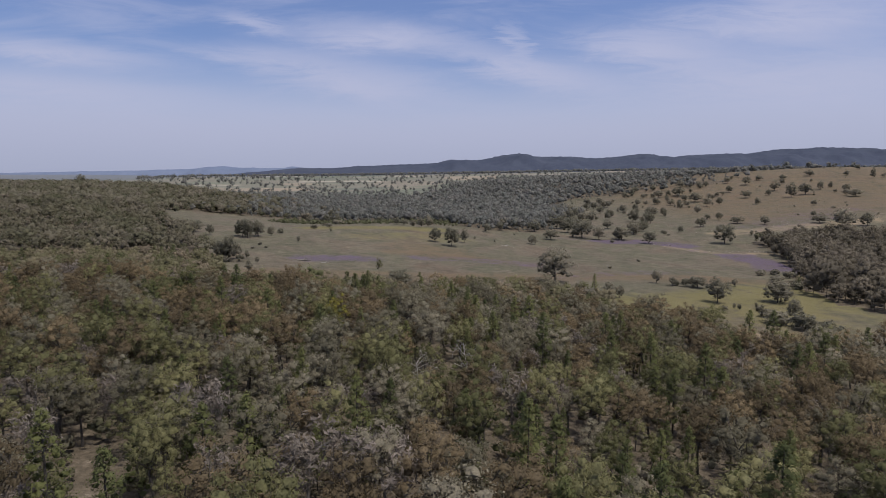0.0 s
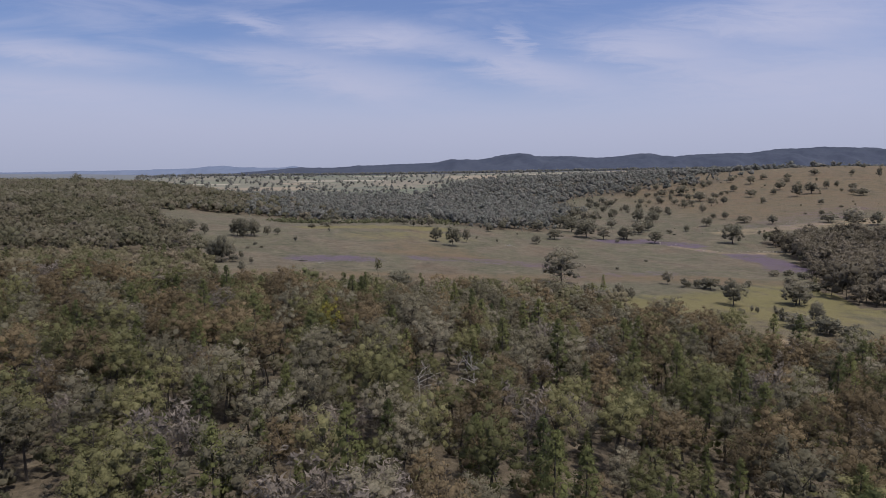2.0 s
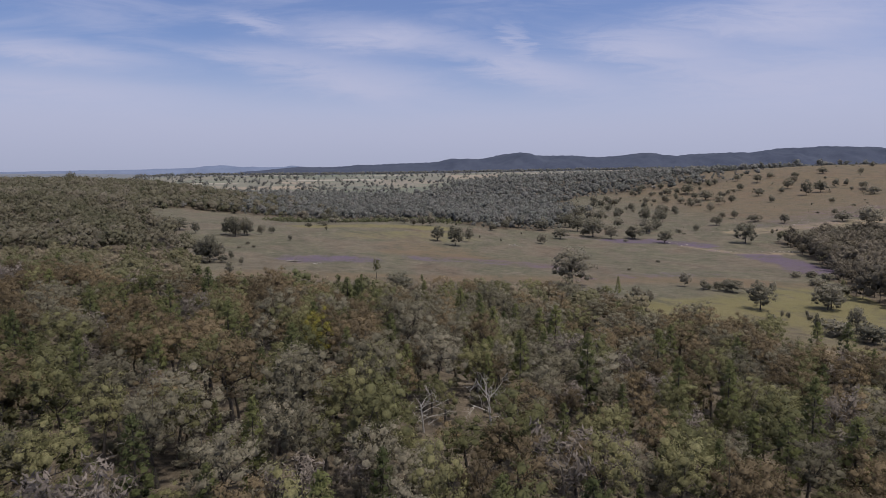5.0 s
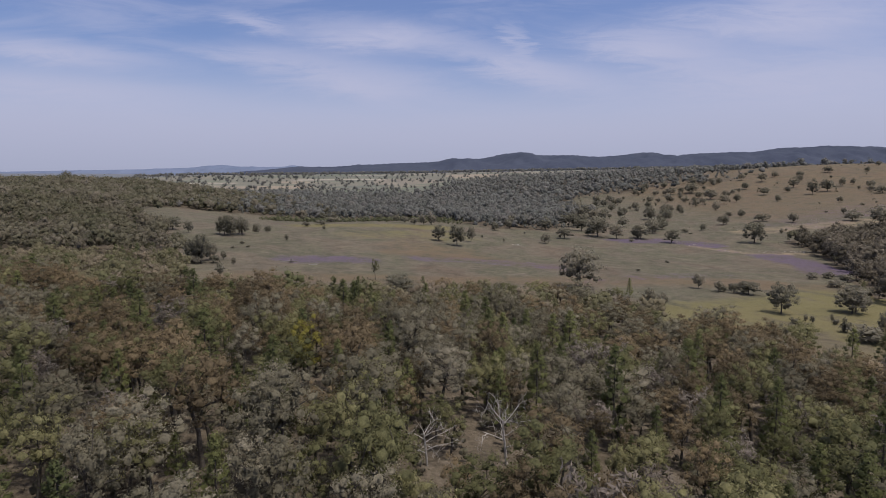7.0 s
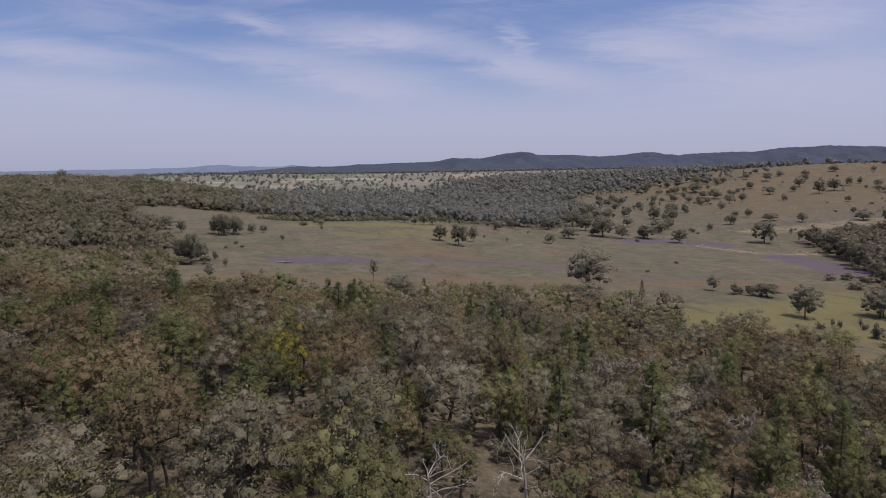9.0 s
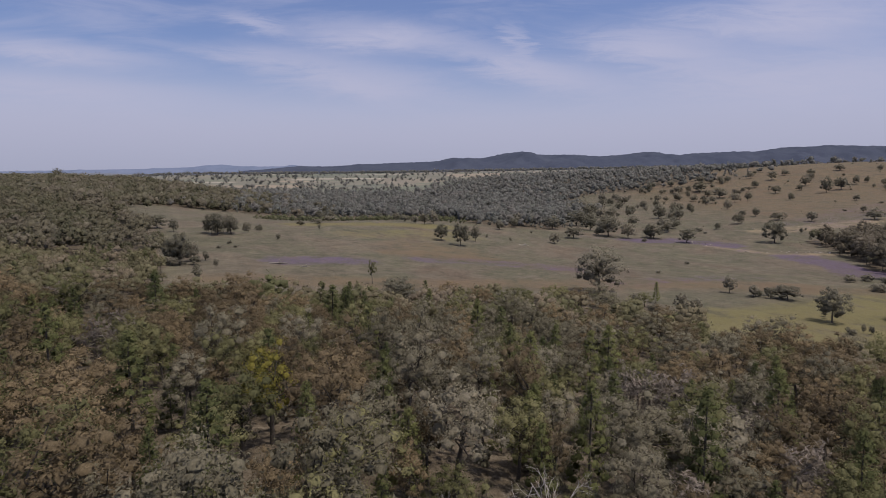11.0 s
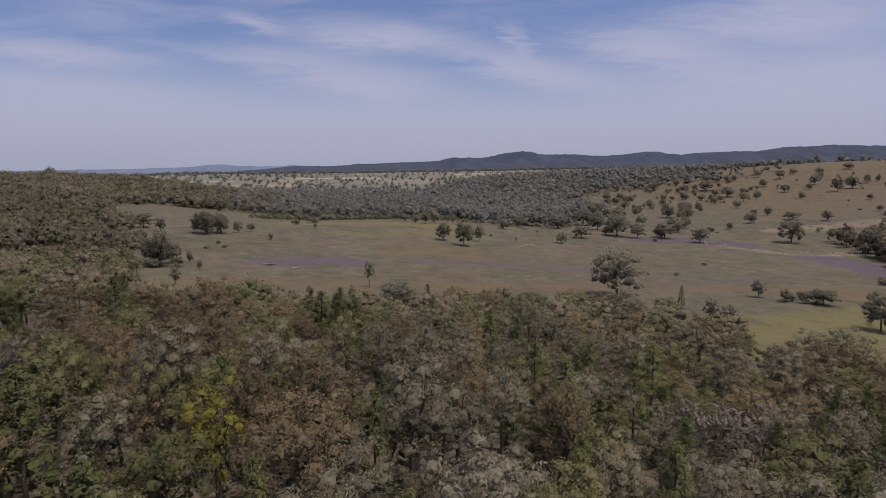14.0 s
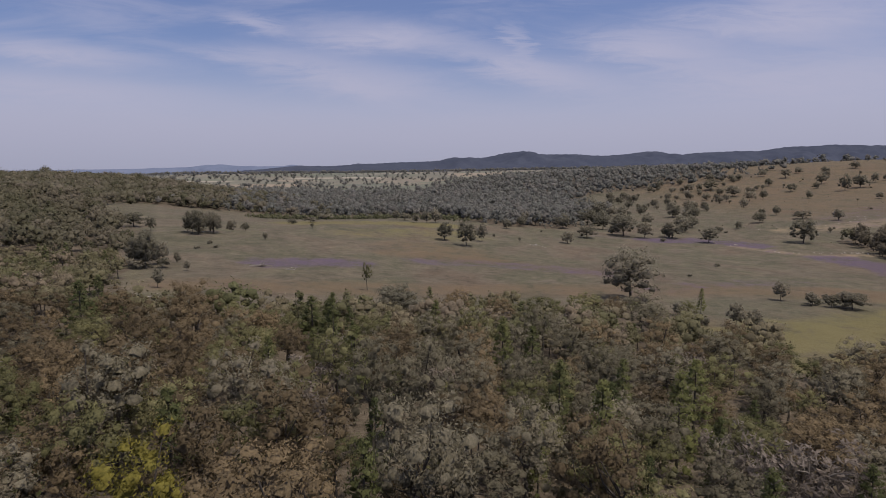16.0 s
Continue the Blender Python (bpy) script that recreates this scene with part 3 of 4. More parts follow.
STOCK = {}      # kind -> list of [first tree, used]
KINDS = {
    # kind: name, label, category, group, leaf, height, width, clumps, leaves a clump, leaf size, shape, bark
    "gum": ("gum_tree", "olive-green gum tree with clumped rounded crown", "tree", "gum trees of the wood", "gum", 9.0, 5.8, 38, 76, 0.13, "round", BARK),
    "box": ("grey_box_tree", "grey-green box tree with a wide ragged crown", "tree", "box trees of the wood", "box", 9.0, 6.0, 38, 76, 0.13, "round", BARK),
    "ironbark": ("ironbark_tree", "brownish ironbark tree with dark furrowed trunk", "tree", "ironbarks of the wood", "ironbark", 9.3, 5.4, 38, 76, 0.13, "round", BARK),
    "big_gum": ("gum_tree", "large olive-green gum tree with a wide clumped crown", "tree", "gum trees of the wood", "gum", 11.0, 8.2, 60, 80, 0.14, "round", BARK),
    "big_box": ("grey_box_tree", "large grey-green box tree with a wide ragged crown", "tree", "box trees of the wood", "box", 11.0, 8.2, 60, 80, 0.14, "round", BARK),
    "big_ironbark": ("ironbark_tree", "large brownish ironbark tree with dark furrowed trunk", "tree", "ironbarks of the wood", "ironbark", 11.0, 8.2, 60, 80, 0.14, "round", BARK),
    "huge_box": ("grey_box_tree", "huge grey-green box tree with a many-domed crown", "tree", "box trees of the wood", "box", 11.2, 13.0, 130, 78, 0.145, "round", BARK),
    "cypress": ("cypress_pine", "bright green young cypress pine with pointed crown", "tree", "cypress pines of the wood", "cypress", 9.5, 4.1, 38, 60, 0.125, "cone", BARK),
    "wattle": ("wattle_tree", "yellow-flowering wattle tree among darker gums", "tree", "wattles", "wattle", 11.0, 6.4, 38, 76, 0.13, "round", BARK),
    "thin": ("half_bare_tree", "half-bare grey tree with dry twiggy crown", "tree", "half-bare trees of the wood", "twig", 7.5, 5.0, 0, 0, 0.2, "bare", GREY_BARK),
    "dead": ("dead_tree", "dead bleached tree with bare crooked branches", "tree", "dead trees", "twig", 9.5, 6.0, 0, 0, 0, "dead", PALE_BARK),
    "paddock": ("paddock_tree", "dark spreading gum tree standing alone in grass", "tree", "trees on open ground", "paddock", 10.0, 10.0, 50, 80, 0.25, "broad", BARK),
    "slope": ("scattered_tree", "dark grey-green gum tree on the dry slope", "tree", "trees of the far slope", "paddock", 9.0, 9.0, 26, 30, 0.5, "broad", BARK),
    "sapling": ("sapling", "small dark sapling standing in dry grass", "tree", "saplings on open ground", "paddock", 4.0, 2.8, 16, 34, 0.24, "broad", BARK),
    "bush": ("bush", "low dark green bush in the grass", "bush", "bushes on open ground", "paddock", 2.0, 2.6, 14, 34, 0.2, "low", BARK),
}


def build_tree(kind, seed):
    name, label, category, group, leaf, h, wide, clumps, per, size, shape, bark = KINDS[kind]
    rng = np.random.default_rng(seed)
    root = tagged(new(name), label, category, group)
    if shape in ("dead", "bare"):
        pieces = []
        tip = np.array((rng.normal() * 0.4, rng.normal() * 0.4, h * 0.55))
        thick = 0.125 if shape == "dead" else 0.1
        pieces.append(tube([(0, 0, -0.4), tip * 0.5, tip], [thick * 1.4, thick, thick * 0.7], 6))
        limbs = 8
        for k in range(limbs):
            a = k * 2.4 + rng.random()
            t = 0.3 + 0.7 * (k + 1) / limbs
            way = np.array((np.cos(a), np.sin(a), 0.5 + 0.5 * rng.random() + 0.4 * (t > 0.9)))
            branch_pieces(rng, tip * t, way, wide * (0.5 if shape == "dead" else 0.42), thick * 0.55, 3 if shape == "dead" else 2, pieces, 3 if shape == "dead" else 4)
        part("trunk", *join(pieces), bark, root, soft=True)
        if shape == "bare":
            ends = np.array([v[-1] for v, f in pieces[1:]])
            ends = ends[rng.permutation(len(ends))[:150]]
            v, f, nor = foliage(rng, ends, np.full(len(ends), 0.45), 6, 0.2, long=2.8, core=0)
            part("crown", v, f, LEAF[leaf], root, "dry grey-brown leaves", normals=nor)
        return root
    c, r = crown_clumps(rng, h, wide, clumps, shape)
    if shape == "cone":
        trunk = [tube([(0, 0, -0.4), (0, 0, h * 0.5), (0, 0, h * 0.95)], [0.14, 0.09, 0.03], 5)]
    elif shape == "low":
        trunk = stem_pieces(rng, h, c, 0.06, 5)
    else:
        trunk = stem_pieces(rng, h, c, 0.02 * h, 9)
    part("trunk", *join(trunk), bark, root, soft=True)
    v, f, nor = foliage(rng, c, r * 1.05, per, size, heart=(0, 0, h * (0.12 if shape == "cone" else 0.34)), core=0.46, long=1.7)
    if shape == "cone":
        axis = v / (np.hypot(v[:, 0], v[:, 1])[:, None] + 0.15)
        axis[:, 2] = 0.55
        nor = 0.3 * nor + axis
        nor /= np.linalg.norm(nor, axis=1, keepdims=True)
    part("crown", v, f, LEAF[leaf], root, normals=nor)
    return root


def plant(kind, x, y, h=None, wide=None, turn=None, variants=5):
    """Sets one tree of a kind on the ground, with the given height and crown width."""
    stock = STOCK.setdefault(kind, [])
    base_h, base_w = KINDS[kind][5], KINDS[kind][6]
    h, wide = h or base_h, wide or base_w
    spot = pose(x, y, float(height(x, y)), 0, 0, random.uniform(0, 360) if turn is None else turn)
    spot = spot @ Matrix.Diagonal((wide / base_w, wide / base_w, h / base_h, 1))
    if len(stock) < variants:
        tree = build_tree(kind, 100 * len(KINDS[kind][0]) + len(stock) + 7)
        stock.append(tree)
        STOCK.setdefault("first", []).append((tree, spot))
        return
    copy_thing(random.choice(stock), spot)


# trees known one by one
# place east and ahead, height, crown width
LANDMARKS = [(53.0, 284.0, 17.5, 20.0), (4.7, 106.5, 9.5, 6.4), (-22.0, 125.2, 11.8, 6.6), (-10.6, 128.3, 10.6, 4.4), (-17.0, 232.0, 9.0, 12.0),
             (-47.5, 193.0, 12.6, 10.0), (-29.2, 275.9, 9.3, 3.6), (66.0, 262.0, 7.5, 3.2), (-4.3, 104.0, 6.5, 5.6), (41.0, 236.0, 10.5, 10.5), (60.0, 255.0, 5.0, 5.0)]
LANDMARK_KINDS = ("paddock", "dead", "wattle", "cypress", "paddock", "big_ironbark", "gum", "cypress", "dead", "box", "gum")
MEADOW_TREES = [
    (-5.7, 434.9, 10.9, 10.9), (5.9, 419.0, 14.1, 11.7), (15.6, 440.9, 11.1, 6.2), (67.9, 457.9, 7.7, 8.5), (101.7, 286.2, 6.5, 5.4),
    (109.4, 238.5, 10.8, 9.9), (115.2, 275.7, 5.2, 6.7), (137.2, 243.1, 9.6, 10.3), (122.1, 207.5, 8.8, 5.9), (-126.0, 391.0, 13.1, 9.5),
    (-120.2, 395.8, 11.1, 7.4), (-135.2, 400.1, 7.4, 5.2), (-114.6, 404.9, 7.2, 5.3), (-110.5, 413.5, 5.0, 5.4), (-152.7, 398.0, 7.8, 5.6),
    (-168.1, 411.6, 8.4, 13.0), (-102.3, 288.4, 13.5, 9.2), (-102.1, 298.2, 8.4, 6.7),
]
FLAT_TREES = [(-144.0, 659.9, 7.1, 7.6), (-140.2, 679.4, 5.6, 9.0), (-128.2, 670.4, 9.4, 13.3), (-120.4, 685.0, 8.5, 14.8), (-82.2, 658.0, 5.4, 9.8), (-68.8, 664.6, 6.6, 11.0), (-41.8, 550.7, 7.1, 7.1), (-35.0, 541.6, 5.7, 8.7), (-25.6, 517.5, 6.6, 7.4), (-18.5, 516.0, 9.1, 7.4), (-12.1, 525.0, 10.1, 9.2)]
CREEK_TREES = [
    (225.6, 485.7, 17.2, 18.1), (166.3, 489.9, 11.0, 12.8), (150.8, 512.0, 12.4, 17.2), (130.6, 507.6, 12.3, 12.3), (118.0, 514.8, 17.3, 21.1),
    (113.8, 553.3, 12.4, 15.4), (249.0, 587.6, 9.8, 12.0), (285.1, 629.5, 8.8, 8.2), (287.5, 594.1, 7.7, 14.3), (216.0, 648.0, 8.4, 7.8),
    (205.4, 658.2, 14.7, 14.7), (199.6, 722.1, 9.4, 7.4), (197.8, 840.8, 10.9, 11.7), (159.8, 755.6, 8.4, 7.7), (87.6, 492.0, 9.2, 13.8),
    (109.8, 587.4, 13.7, 21.8),
]
HILL_TREES = [
    (333.3, 946.5, 12.2, 21.0), (362.0, 941.9, 14.8, 24.4), (355.3, 861.3, 14.3, 22.3), (349.1, 884.1, 9.8, 13.1), (464.2, 1001.5, 10.2, 12.9),
    (475.4, 962.1, 13.3, 16.0), (508.8, 990.0, 9.1, 12.8), (428.3, 916.8, 11.0, 12.7), (419.6, 847.1, 10.2, 15.7), (451.7, 849.1, 8.6, 9.4),
    (478.2, 882.8, 14.7, 16.3), (458.7, 805.7, 19.4, 14.9), (484.8, 818.9, 16.6, 19.7), (523.0, 848.6, 11.7, 11.0), (540.8, 854.8, 8.7, 7.9),
    (581.7, 975.6, 9.9, 16.2), (536.4, 815.2, 9.8, 13.5), (515.8, 763.8, 9.2, 18.3), (634.1, 905.2, 15.8, 8.3), (345.1, 525.8, 17.6, 22.5),
    (346.5, 560.2, 8.8, 15.6), (537.6, 971.6, 7.2, 12.5), (383.7, 881.5, 8.1, 8.1), (369.0, 528.8, 12.3, 14.7),
]
SAPLINGS = [
    (-81.7, 443.3, 3.3, 2.5), (-91.6, 384.0, 3.6, 2.9), (-98.1, 302.4, 4.0, 2.5), (-88.6, 287.8, 3.2, 2.7), (105.2, 225.3, 1.9, 1.3),
    (110.2, 226.1, 2.6, 1.3), (119.0, 227.2, 2.6, 1.3), (265.1, 521.4, 4.4, 3.9), (38.4, 452.5, 2.5, 1.7), (58.8, 501.0, 2.3, 1.9),
    (105.7, 276.7, 4.4, 3.6), (112.4, 280.6, 3.2, 2.1), (135.0, 278.1, 3.9, 3.1), (113.8, 213.5, 4.4, 2.0), (112.0, 246.0, 2.4, 2.0),
    (58.7, 258.8, 3.9, 3.9), (80.9, 202.9, 3.5, 3.1), (24.2, 463.1, 2.2, 2.2), (-81.5, 252.7, 5.2, 3.3),
]
BUSHES = [
    (60.4, 248.5, 1.9, 3.3), (90.0, 202.9, 1.2, 2.7), (-108.6, 359.3, 1.7, 3.0), (-107.7, 343.2, 1.3, 2.6), (-101.5, 348.6, 1.3, 2.9),
    (-99.7, 468.2, 3.5, 6.1), (-93.4, 492.4, 3.7, 10.1), (-92.6, 541.9, 5.0, 12.1),
]
MEADOW_TREES += [(134.5, 240.9, 9.9, 11.7), (115.6, 272.6, 5.7, 9.2), (110.6, 274.6, 4.4, 4.4), (68.0, 245.5, 6.8, 4.6), (71.6, 243.4, 5.6, 4.6), (-131.0, 396.0, 12.5, 9.5), (-123.0, 402.0, 12.0, 10.5), (-105.0, 292.0, 11.0, 10.0), (-110.0, 300.0, 9.0, 9.0)]
BUSHES += [(83.8, 207.3, 1.7, 2.9), (105.2, 223.8, 1.6, 2.8), (111.4, 224.8, 2.4, 1.6), (117.9, 223.3, 2.1, 2.4), (114.8, 213.7, 3.0, 3.9), (90.3, 201.7, 1.1, 1.8), (172.0, 324.3, 2.7, 4.3), (177.0, 321.3, 3.2, 5.8), (179.0, 310.7, 3.6, 6.6), (115.0, 204.1, 4.7, 10.9), (60.2, 246.1, 2.3, 3.1), (107.6, 279.1, 3.1, 4.9), (200.0, 550.5, 3.8, 6.6), (122.3, 378.0, 1.6, 3.2), (94.2, 339.4, 1.4, 2.8), (119.7, 196.8, 5.6, 9.7), (122.7, 188.2, 4.7, 8.9), (80.4, 201.5, 2.7, 2.3), (167.9, 318.9, 2.7, 5.4), (164.0, 295.3, 3.3, 7.2), (162.4, 275.7, 3.6, 7.8)]
BUSHES += [(-104.0, 286.0, 3.5, 6.0), (-98.0, 291.0, 3.5, 5.0), (-108.0, 296.0, 4.5, 7.0), (-128.0, 398.0, 3.0, 6.0)]
CREST_TREES = [(-540.0, 915.0, 22.0, 22.0), (-524.0, 925.0, 17.0, 13.0), (-600.0, 905.0, 8.0, 13.0), (-470.0, 905.0, 8.5, 12.0), (-420.0, 860.0, 8.5, 12.0), (-655.0, 930.0, 8.0, 12.0)]
for kind, (x, y, h, wide) in zip(LANDMARK_KINDS, LANDMARKS):
    plant(kind, x, y, h, wide)
for rows, kind in ((MEADOW_TREES, "paddock"), (FLAT_TREES, "slope"), (CREEK_TREES, "paddock"), (HILL_TREES, "slope"), (CREST_TREES, "slope"), (SAPLINGS, "sapling"), (BUSHES, "bush")):
    for x, y, h, wide in rows:
        plant(kind, x, y, h, wide)


GUM_SPOTS = [
    (-62.6, 88.6, 10.3, 7.6), (-51.2, 82.3, 7.5, 5.5), (-49.9, 93.4, 10.8, 8.0), (-37.1, 79.8, 10.4, 7.7), (-37.8, 70.7, 8.3, 6.1), (-31.6, 96.1, 7.5, 5.5),
    (-15.6, 99.4, 9.0, 6.6), (15.9, 61.0, 7.5, 4.8), (-62.7, 124.0, 12.0, 9.4), (-65.5, 112.4, 8.6, 6.4), (-26.0, 54.8, 7.5, 3.8), (-32.8, 106.4, 11.8, 8.7),
    (-22.8, 93.0, 7.5, 2.7), (-9.7, 94.2, 7.5, 2.1), (-31.0, 146.3, 7.7, 5.7), (-26.2, 120.8, 7.7, 5.7), (3.7, 153.2, 8.2, 6.1), (15.3, 100.0, 7.5, 3.2),
    (39.2, 113.3, 7.5, 3.9), (-33.1, 172.3, 10.0, 7.4), (2.9, 149.5, 7.5, 5.3), (25.9, 158.3, 7.5, 5.6), (-51.6, 173.6, 10.2, 7.5), (42.3, 172.3, 7.5, 4.5),
]
THIN_SPOTS = [
    (-44.9, 81.6, 8.0, 5.5), (-46.3, 66.1, 8.0, 5.1), (-15.0, 80.5, 8.0, 5.4), (-6.0, 65.8, 8.0, 5.1), (-9.9, 62.1, 8.0, 4.2),
]
BOX_SPOTS = [
    (-28.4, 104.8, 7.5, 5.0), (16.1, 138.6, 8.4, 6.2), (19.4, 130.7, 7.7, 5.7), (-6.2, 122.8, 7.5, 4.4), (58.7, 160.5, 11.8, 8.7), (-23.0, 147.1, 12.0, 9.2),
    (-2.9, 164.4, 10.0, 7.4), (9.0, 163.2, 9.8, 7.3), (-5.3, 139.4, 7.5, 5.3), (6.6, 142.7, 8.3, 6.1), (11.3, 198.4, 12.0, 8.9),
]
CYPRESS_SPOTS = [
    (27.7, 90.8, 9.1, 3.5), (41.0, 116.9, 13.1, 5.0), (19.6, 116.6, 14.5, 5.6), (-27.7, 62.7, 7.0, 2.4), (-14.0, 64.3, 8.1, 3.1), (10.7, 152.2, 10.5, 4.0),
    (23.6, 112.0, 8.3, 3.2), (-41.6, 111.4, 9.8, 3.8), (59.6, 150.6, 10.4, 4.0), (-25.3, 111.7, 7.0, 2.4), (-11.8, 144.5, 8.3, 3.2), (14.1, 160.3, 11.6, 4.5),
    (-19.6, 181.1, 11.5, 4.0), (-24.0, 191.6, 12.0, 4.0),
]
IRONBARK_SPOTS = [
    (43.5, 87.2, 10.6, 7.6), (45.9, 76.7, 11.5, 8.2), (59.8, 128.9, 10.3, 7.4), (81.2, 145.3, 12.0, 9.5), (101.8, 149.2, 12.0, 9.5), (-72.2, 111.2, 10.4, 7.4),
    (-16.0, 106.3, 7.5, 4.9), (26.3, 120.8, 7.5, 5.0), (27.4, 113.4, 7.5, 5.2), (-7.0, 111.6, 7.5, 3.8), (-44.2, 169.3, 12.0, 8.6), (-12.3, 172.1, 9.4, 6.7),
    (31.3, 154.9, 9.0, 6.5), (-49.3, 160.3, 9.7, 7.0), (37.2, 194.0, 8.0, 5.7),
]
GUM_SPOTS += [(-54.9, 110.0, 9.8, 8.8), (-41.2, 82.2, 9.0, 8.0), (-29.0, 57.8, 10.8, 5.4), (3.4, 121.6, 9.6, 7.4), (-24.5, 113.8, 8.4, 7.4), (-23.0, 119.0, 10.3, 6.8),
              (24.6, 151.0, 9.1, 7.4), (-32.0, 166.7, 9.0, 8.4), (18.0, 101.0, 8.2, 6.0), (35.2, 119.8, 8.3, 6.4), (9.0, 131.0, 9.0, 6.0)]
BOX_SPOTS += [(15.5, 123.0, 11.2, 13.0), (-5.6, 126.0, 4.6, 8.0), (11.2, 156.0, 8.6, 8.6), (12.0, 112.0, 10.2, 7.0), (-4.0, 136.0, 9.2, 9.4)]
IRONBARK_SPOTS += [(-16.5, 126.6, 10.8, 9.6), (36.5, 160.0, 8.4, 8.8), (31.8, 89.8, 8.0, 7.0), (38.0, 121.8, 9.6, 7.4), (25.5, 133.0, 7.6, 7.0), (-1.5, 147.0, 8.4, 8.0)]
CYPRESS_SPOTS += [(-36.8, 125.6, 12.3, 6.4), (4.8, 124.4, 9.2, 4.6), (12.6, 78.5, 7.5, 4.0), (6.0, 128.5, 9.0, 4.2), (20.5, 127.5, 9.0, 4.4), (28.0, 140.0, 9.5, 4.4)]
# the row along the meadow
GUM_SPOTS += [(-41.7, 198.4, 8.5, 7.1), (-31.1, 174.9, 9, 4.9), (17.8, 235.0, 8.5, 9.7), (29.1, 243.0, 8.5, 10.3), (-36.4, 195.9, 8.0, 8.1), (2.2, 158.3, 8.5, 6.0), (-32.3, 180.4, 8.0, 6.8)]
CYPRESS_SPOTS += [(-7.5, 207.3, 9.5, 4.8), (27.4, 179.5, 8.5, 5.3)]
IRONBARK_SPOTS += [(-3.2, 234.6, 8.5, 8.1), (6.5, 229.1, 8.5, 8.0), (-1.3, 186.2, 9.5, 7.6), (34.9, 238.0, 8.5, 7.5), (-28.9, 179.8, 8.5, 5.5), (43.8, 184.7, 7.5, 8.3), (-3.7, 149.9, 9, 6.5)]
BOX_SPOTS += [(7.2, 193.1, 9, 7.1), (16.2, 208.0, 8.5, 6.6), (39.7, 225.5, 9, 9.4), (-19.5, 142.2, 9.5, 5.1), (9.9, 154.7, 9, 6.4), (20.8, 186.5, 8.5, 7.6)]
SPOTS = (("gum", GUM_SPOTS), ("thin", THIN_SPOTS), ("box", BOX_SPOTS), ("cypress", CYPRESS_SPOTS), ("ironbark", IRONBARK_SPOTS))
for kind, rows in SPOTS:
    for x, y, h, wide in rows:
        plant("huge_box" if wide > 12 else "big_" + kind if wide > 6.8 and kind in ("gum", "box", "ironbark") else kind, x, y, h, wide, variants=3)

# open woodland along the creek and up the far slope, thinner towards the grazing land
OPEN_WOOD = [(20, 525), (60, 470), (110, 505), (165, 505), (190, 560), (250, 640), (340, 760), (420, 900), (520, 1050), (300, 1020), (170, 900), (120, 700), (60, 590)]
rng_open = np.random.default_rng(5)
gx, gy = np.meshgrid(np.arange(0, 540, 15.0), np.arange(460, 1060, 21.0))
for x, y in zip((gx + rng_open.uniform(-9, 9, gx.shape)).ravel(), (gy + rng_open.uniform(-13, 13, gy.shape)).ravel()):
    if inside(x, y, OPEN_WOOD) and rng_open.random() < 0.8 and noise2(x, y, 30, 2.0) > 0.58:
        h = rng_open.uniform(5, 12)
        plant("slope", x, y, h, h * rng_open.uniform(0.9, 1.35))
gx, gy = np.meshgrid(np.arange(150, 860, 30.0), np.arange(500, 1120, 34.0))
for x, y in zip((gx + rng_open.uniform(-15, 15, gx.shape)).ravel(), (gy + rng_open.uniform(-17, 17, gy.shape)).ravel()):
    if wooded(x, y) < 0.5 and abs(x) < 0.76 * y and noise2(x, y, 42, 6.0) > 0.56:
        if rng_open.random() < 0.3:
            h = rng_open.uniform(4, 10)
            plant("slope", x, y, h, h * rng_open.uniform(0.95, 1.4))
        elif rng_open.random() < 0.65:
            plant("bush", x, y, rng_open.uniform(1.2, 2.6), rng_open.uniform(2, 5))
        else:
            plant("sapling", x, y, rng_open.uniform(2.5, 4.5), rng_open.uniform(1.8, 3.4))

# the near wood
KEEP_CLEAR = [(x, y, 0.9 + 0.38 * wide) for kind, rows in SPOTS + (("", LANDMARKS),) for x, y, h, wide in rows] + [(-43, 66, 7.0), (11, 60, 3.0), (4, 105, 4.5), (4, 109, 4.5), (-21.3, 119, 4.0), (-49, 186, 5.0), (-22, 184, 4.0)]


def scatter(rng, x0, x1, y0, y1, gap, inside_of):
    """Uneven spots at about the given gap, where inside_of says so."""
    xs, ys = np.meshgrid(np.arange(x0, x1, gap), np.arange(y0, y1, gap))
    xs = xs + (np.arange(xs.shape[0])[:, None] % 2) * gap * 0.5
    xs, ys = xs + rng.uniform(-0.42, 0.42, xs.shape) * gap, ys + rng.uniform(-0.42, 0.42, ys.shape) * gap
    xs, ys = xs.ravel(), ys.ravel()
    keep = inside_of(xs, ys)
    return xs[keep], ys[keep]


def near_wood(x, y):
    ok = (wooded(x, y) > 0.5) & (np.abs(x + 2) < 6 + 0.735 * y)
    return ok


NEAR_END = 200.0


